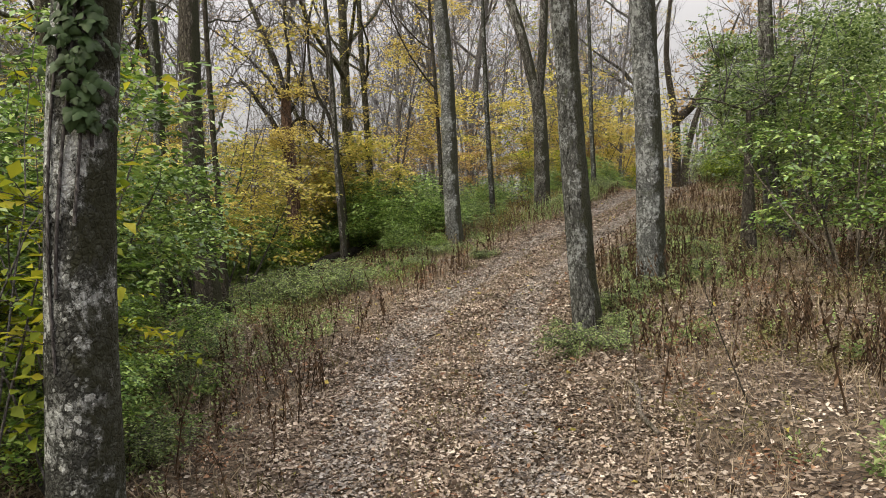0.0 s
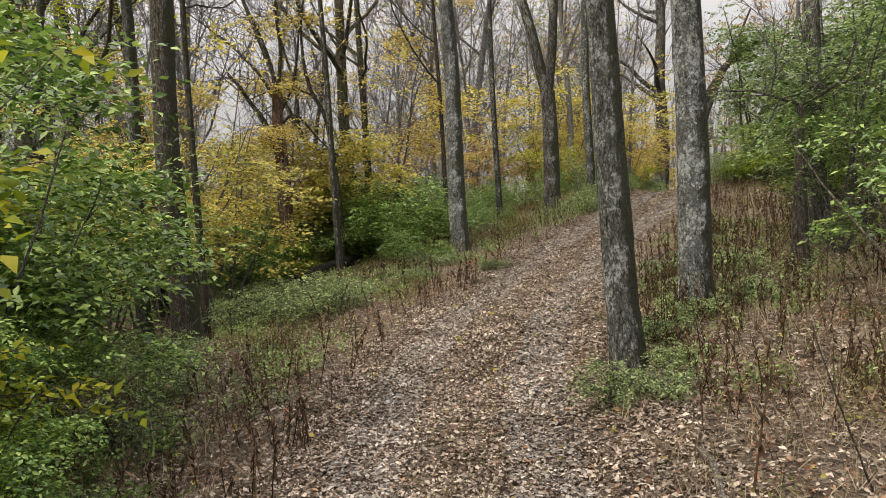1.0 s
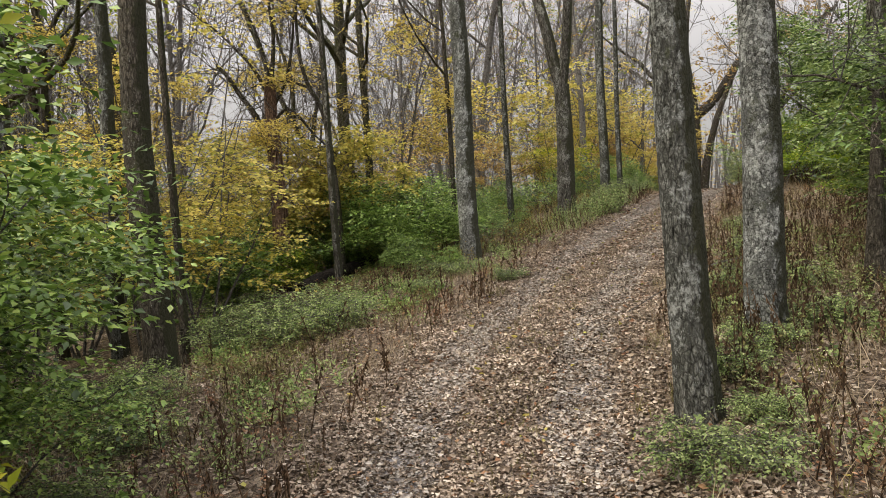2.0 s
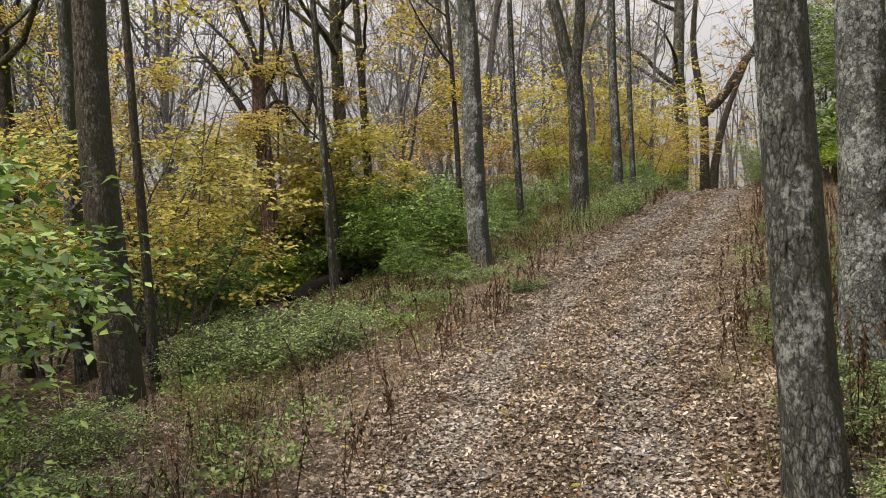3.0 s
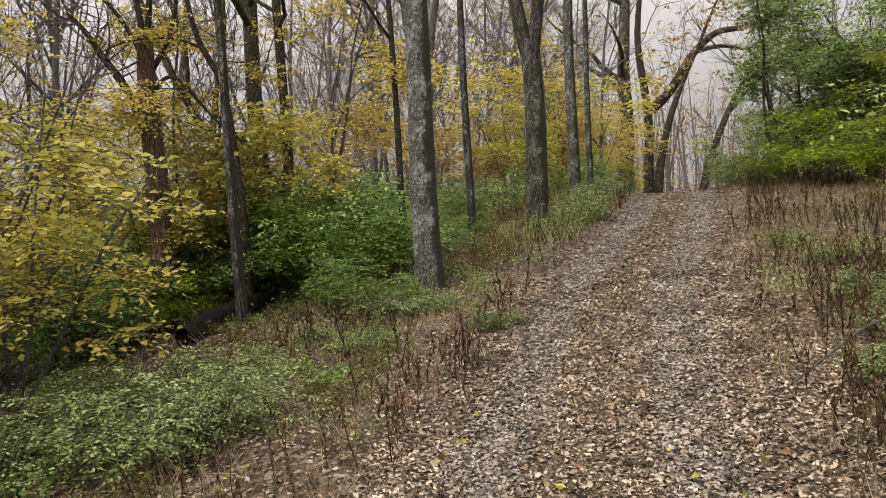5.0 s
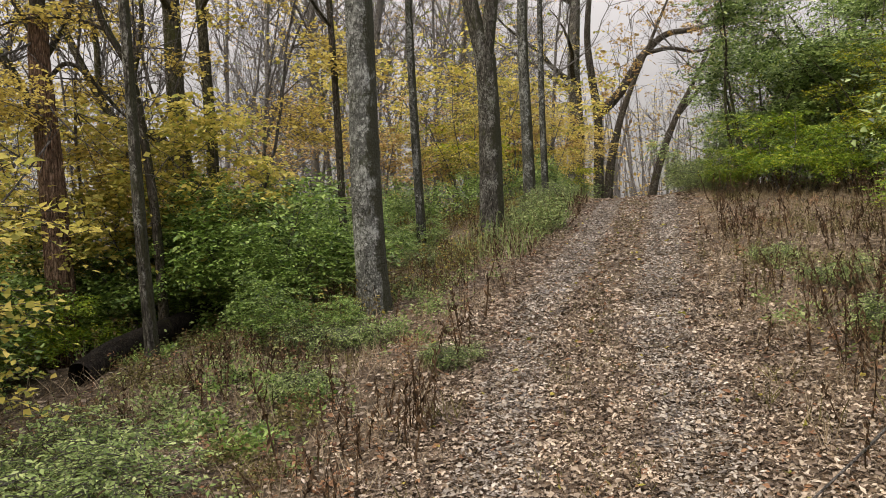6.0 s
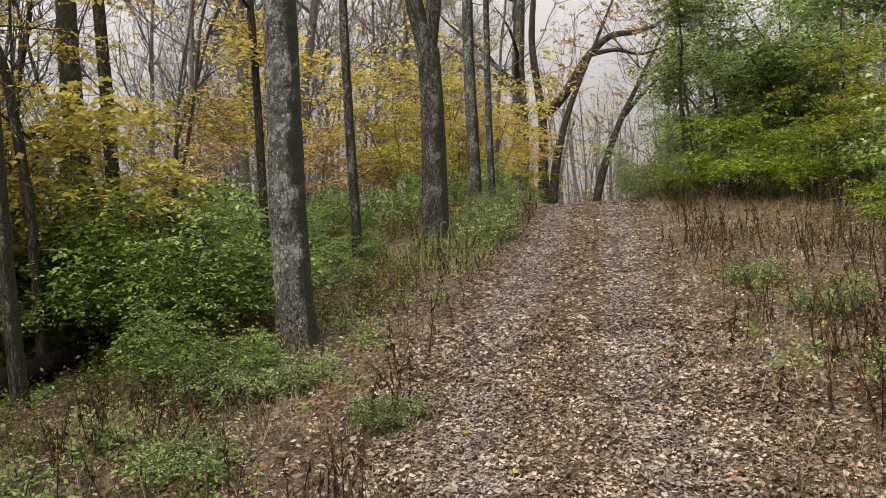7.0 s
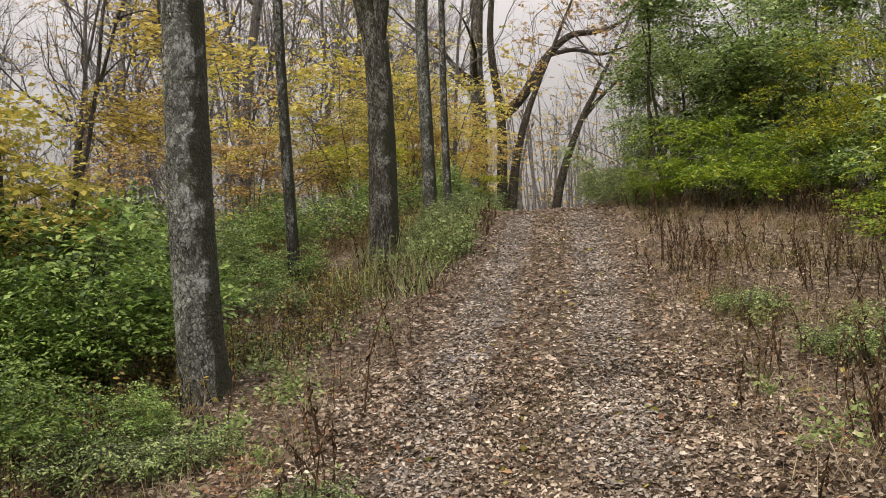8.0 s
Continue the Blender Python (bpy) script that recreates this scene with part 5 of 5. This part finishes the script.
def weeds():
    rng = np.random.default_rng(63)
    kinds = []
    for k in range(9):
        sg, lg = Geo(), Geo()
        weed(rng, 0.5, sg, lg)
        st = part("dead_weed", sg, WEED)
        tagged(st, "dead brown weed stalk with withered leaves standing by the trail", "weed", "dead weeds")
        tagged(part("withered_foliage", lg, WEED, st), kind="stuff")
        kinds.append(st)
    spots = []
    # along both edges, thickest on the left bank and in drifts on the right
    while len(spots) < 290:
        s = S_CAM + rng.uniform(4.5, 24)
        left = rng.random() < 0.5
        off = -1.2 - 1.7 * rng.random() ** 1.6 if left else 1.35 + rng.random() * 3.6
        drift = math.sin(s * 1.1 + off * 1.7) + math.sin(s * 0.53 - off * 2.3 + 1)
        if not left and drift < 0.1:
            continue
        spots.append((s, off))
    for i, (s, off) in enumerate(spots):
        x, y = on_trail(s, off)
        x, y = float(x), float(y)
        m = pose(x, y, ground_z(x, y), rng.normal(0, 5), rng.normal(0, 5), rng.uniform(0, 360)) @ Matrix.Scale(rng.uniform(0.5, 1.45) * (0.8 if off < 0 else 1.0), 4)
        if i < 9:
            kinds[i].matrix_basis = m
        else:
            copy_thing(kinds[i % 9], m)
    sg, lg = Geo(), Geo()
    n = 0
    while n < 1200:
        s = S_CAM + rng.uniform(3, 33)
        off = -(1.25 + 2.6 * rng.random() ** 1.5) if rng.random() < 0.22 else 1.55 + 4.6 * rng.random()
        drift = math.sin(s * 0.9 + off * 1.3) + math.sin(s * 0.4 - off * 1.9 + 2)
        if drift < 0.1:
            continue
        x, y = on_trail(s, off)
        x, y = float(x), float(y)
        tall = rng.uniform(0.3, 0.75) * ((1.25 if s > S_CAM + 19 else 1.0) if off > 0 else 0.8)
        for _ in range(int(rng.integers(1, 5))):
            px, py = x + rng.normal(0, 0.07), y + rng.normal(0, 0.07)
            weed(rng, tall * rng.uniform(0.6, 1.1), sg, lg, (px, py, ground_z(px, py)))
            n += 1
    # a tall brown stand along the thicket's foot
    for _ in range(130):
        s = S_CAM + 16 + 19 * math.sqrt(rng.random())
        off = 1.9 + 4.8 * rng.random() ** 0.7
        x, y = on_trail(s, off)
        x, y = float(x), float(y)
        weed(rng, rng.uniform(0.3, 0.85), sg, lg, (x, y, ground_z(x, y)))
    # dark stands on the uphill bank
    for cx, cy, wide, m in ((5.0, 9.0, 0.6, 55), (4.6, 6.4, 0.5, 40), (5.3, 11.0, 0.5, 55), (4.7, 9.9, 0.35, 25), (6.6, 12.9, 0.4, 28), (8.2, 14.5, 0.5, 40), (10.2, 18.4, 0.5, 25)):
        for _ in range(m):
            px, py = cx + rng.normal(0, wide), cy + rng.normal(0, wide)
            if trail_off(px, py)[0][0] > 1.2:
                weed(rng, rng.uniform(0.25, 0.62), sg, lg, (px, py, ground_z(px, py)))
    tagged(part("weed_growth", sg, WEED), "dense dead brown weed stalks on both banks", "weeds", kind="stuff")
    tagged(part("weed_growth_leaf", lg, WEED), "withered brown leaves of the dead weeds", "weeds", kind="stuff")


weeds()


# ---- leafy stalks, fading but not yet dead ----
def stalks(name, label, n, s0, s1, o0, o1, side, material, seed, tall, leaf):
    rng = np.random.default_rng(seed)
    sg, lg = Geo(), Geo()
    k = 0
    while k < n:
        s, off = rng.uniform(s0, s1), rng.uniform(o0, o1) * side
        if math.sin(s * 1.3 + off * 2.4 + seed) + math.sin(s * 0.6 - off * 1.6) + rng.normal(0, 0.5) < 0.15:
            continue
        x, y = on_trail(s, off)
        x, y = float(x), float(y)
        h = tall * rng.uniform(0.45, 1.2)
        P = wander(rng, (x, y, ground_z(x, y) - 0.03), (rng.normal(0, 0.25), rng.normal(0, 0.25), 1), h, 4, 0.1, 0.0)
        tube(sg, P, np.linspace(0.004, 0.002, 5), 3, cap=False)
        m = int(9 + 9 * rng.random())
        u = (0.2 + 0.8 * rng.random(m)) * 4
        i = np.minimum(u.astype(int), 3)
        B = P[i] + (P[i + 1] - P[i]) * (u - i)[:, None]
        az = rng.uniform(0, 2 * math.pi, m)
        D = np.stack([np.cos(az), np.sin(az), rng.normal(-0.1, 0.35, m)], 1)
        L = leaf * rng.uniform(0.5, 1.3, m)
        leaves(lg, B, D, rng.normal(0, 0.5, (m, 3)) + (0, 0, 1), L, L * 0.5, rng, False, 0.3)
        k += 1
    tagged(part(name, sg, WEED), "thin brown stalks of " + label, "ground plants", kind="stuff")
    tagged(part(name + "_leaf", lg, material), label, "ground plants", kind="stuff")


stalks("olive_stalks", "fading olive plants on the downhill bank", 1000, S_CAM + 6, S_CAM + 31, 2.0, 4.8, -1, OLIVE, 91, 0.36, 0.042)
stalks("green_stalks", "small grey-green plants on the downhill bank", 650, S_CAM + 6, S_CAM + 22, 1.9, 5.0, -1, PALE, 92, 0.30, 0.042)
stalks("bank_undergrowth", "tangled brown and olive plants behind the mottled tree", 1300, S_CAM + 17, S_CAM + 29, 2.2, 7.5, -1, BRUSH, 97, 0.55, 0.05)
stalks("verge_forbs", "tall pale green leafy plants beside the upper trail", 300, S_CAM + 22.5, S_CAM + 29, 1.35, 2.5, -1, PALE, 96, 0.62, 0.075)
stalks("rusty_stalks", "withered rusty plants on the downhill bank", 420, S_CAM + 6, S_CAM + 31, 1.3, 5.0, -1, RUSTY, 93, 0.34, 0.038)
stalks("bank_stalks", "fading olive plants on the uphill bank", 800, S_CAM + 8, S_CAM + 24, 1.6, 6.5, 1, OLIVE, 94, 0.36, 0.042)
stalks("bank_green_stalks", "green leafy plants below the uphill thicket", 350, S_CAM + 7, S_CAM + 17, 2.6, 6.5, 1, PALE, 95, 0.36, 0.046)


# ---- dry grass and small herbs ----
def grass(name, label, n, o0, o1, s0, s1, length, material, seed, width=0.006):
    rng = np.random.default_rng(seed)
    tufts = n // 14
    s = rng.uniform(s0, s1, tufts)
    off = rng.uniform(o0, o1, tufts) * np.where(rng.random(tufts) < 0.5, -1, 1)
    x, y = on_trail(s, off)
    x, y = np.repeat(x, 14) + rng.normal(0, 0.07, tufts * 14), np.repeat(y, 14) + rng.normal(0, 0.07, tufts * 14)
    P = np.stack([x, y, land(x, y) - 0.01], 1)
    D = np.stack([rng.normal(0, 0.55, len(x)), rng.normal(0, 0.55, len(x)), np.ones(len(x))], 1)
    L = length * rng.uniform(0.4, 1.2, len(x))
    g = blades(Geo(), P, D, rng.normal(0, 1, (len(x), 3)), L, width * rng.uniform(0.5, 1.1, len(x)), rng, 0.7)
    tagged(part(name, g, material), label, "grass", kind="stuff")


grass("dry_grass", "thin tan dry grass along the trail edges", 40000, 1.3, 4.6, S_CAM + 3, S_CAM + 32, 0.2, STRAW, 71)
grass("bank_grass", "faded dry grass on the banks", 7000, 2.5, 6.5, S_CAM + 3, S_CAM + 32, 0.32, STRAW, 72, 0.008)
grass("green_grass", "sparse green grass blades among fallen leaves", 4000, 1.1, 5.0, S_CAM + 3, S_CAM + 32, 0.2, OLIVE, 73, 0.009)


def tall_grass():
    rng = np.random.default_rng(75)
    n = 1100
    s, off = rng.uniform(S_CAM + 21, S_CAM + 30, n), -1.5 - 1.5 * rng.random(n) ** 1.2
    x, y = on_trail(s, off)
    P = np.stack([x, y, land(x, y) - 0.01], 1)
    D = np.stack([rng.normal(0, 0.3, n), rng.normal(0, 0.3, n), np.ones(n)], 1)
    g = blades(Geo(), P, D, rng.normal(0, 1, (n, 3)), rng.uniform(0.2, 0.55, n), rng.uniform(0.006, 0.014, n), rng, 0.6)
    tagged(part("tall_grass", g, PALE), "tall pale green grass beside the upper trail", "grass", kind="stuff")


tall_grass()
grass("trail_grass", "short olive grass along the middle of the trail", 4200, 0.0, 0.34, S_CAM + 3, S_CAM + 30, 0.07, OLIVE, 76, 0.007)


def herbs(name, label, n, o0, o1, s0, s1, size, material, seed, one_side=0):
    rng = np.random.default_rng(seed)
    s = rng.uniform(s0, s1, n * 16)
    off = rng.uniform(o0, o1, n * 16) * (one_side if one_side else np.where(rng.random(n * 16) < 0.5, -1, 1))
    keep = np.sin(s * 1.7 + off * 2.1) + np.sin(s * 0.8 - off * 1.5 + seed) + rng.normal(0, 0.35, n * 16) > 0.6
    keep &= np.sin(s * 6.1 + off * 4.3 + seed) + np.sin(s * 4.7 - off * 6.7) > 0.35
    s, off = s[keep][:n], off[keep][:n]
    x, y = on_trail(s, off)
    B = np.stack([x, y, land(x, y)], 1)
    rep = np.repeat(B, 4, 0) + rng.normal(0, 0.05, (len(B) * 4, 3)) * (1, 1, 0)
    A = np.stack([rng.normal(0, 0.6, len(rep)), rng.normal(0, 0.6, len(rep)), np.ones(len(rep)) * 0.9], 1)
    lg = Geo()
    sprays(lg, None, rep, A, rng.uniform(0.12, 0.34, len(rep)), 6, size, rng, False, 0.6, 0.5, 0.002)
    tagged(part(name, lg, material), label, "ground plants", kind="stuff")


herbs("low_herb_growth", "low grey-green leafy plants on the banks", 900, 1.6, 6.5, S_CAM + 3, S_CAM + 21, 0.052, PALE, 81)
herbs("bank_herb_growth", "green leafy plants on the downhill bank", 650, 2.2, 7.0, S_CAM + 4, S_CAM + 20, 0.056, DEEP, 82, -1)
herbs("brown_herb_growth", "withered brown leafy plants on the banks", 700, 1.6, 6.5, S_CAM + 3, S_CAM + 32, 0.036, RUSTY, 83)
herbs("olive_herb_growth", "fading olive leafy plants on the downhill bank", 1500, 2.1, 6.0, S_CAM + 5, S_CAM + 32, 0.038, OLIVE, 84, -1)
herbs("faded_herb_growth", "fading olive plants among weeds on the uphill bank", 1300, 1.7, 6.5, S_CAM + 5, S_CAM + 32, 0.038, OLIVE, 85, 1)


# ---- fallen wood ----
def log(name, label, pts, r0, r1, bark, seed, sides=24):
    P = np.array([(x, y, ground_z(x, y) + dz) for x, y, dz in pts])
    C = smooth_line(P, 8)
    g = Geo()
    trunk_geo(g, C - P[0], np.linspace(r0, r1, len(C)), sides, seed, 0.12, 0.0)
    ob = part(name, g, bark)
    ob.location = P[0]
    return tagged(ob, label, "log" if r0 > 0.05 else "stick", "fallen wood")


log("fallen_log", "dark rotten log lying in the undergrowth", [(0.75, 18.3, 0.14), (1.1, 18.76, 0.19), (1.65, 19.45, 0.2), (2.4, 20.38, 0.18)], 0.15, 0.12, ROTTEN, 501)
log("fallen_log", "short dark log beside the mottled tree", [(2.9, 17.35, -0.01), (3.2, 17.6, 0.02), (3.5, 17.95, 0.0)], 0.08, 0.07, ROTTEN, 503)
log("fallen_stick", "pale bare stick lying on the leaves", [(2.86, 6.1, 0.03), (2.75, 5.75, 0.035), (2.6, 5.4, 0.03), (2.56, 5.05, 0.03)], 0.026, 0.016, PALE_STEM, 505, 10)
log("fallen_branch", "thin dead branch lying on the bank", [(4.5, 11.8, 0.02), (5.1, 11.85, 0.12), (5.7, 12.0, 0.22), (6.4, 12.2, 0.3)], 0.006, 0.012, TWIG, 507, 8)
gz = ground_z(3.35, 5.13)
g = Geo()
tube(g, wander(np.random.default_rng(8), (0, 0, -0.05), (-0.28, 0.1, 1), 1.05, 8, 0.05), np.linspace(0.007, 0.003, 9), 6)
ob = tagged(part("bare_sapling", g, BARK_DARK), "thin dark bare sapling standing in the weeds", "sapling")
ob.location = (3.35, 5.13, gz)
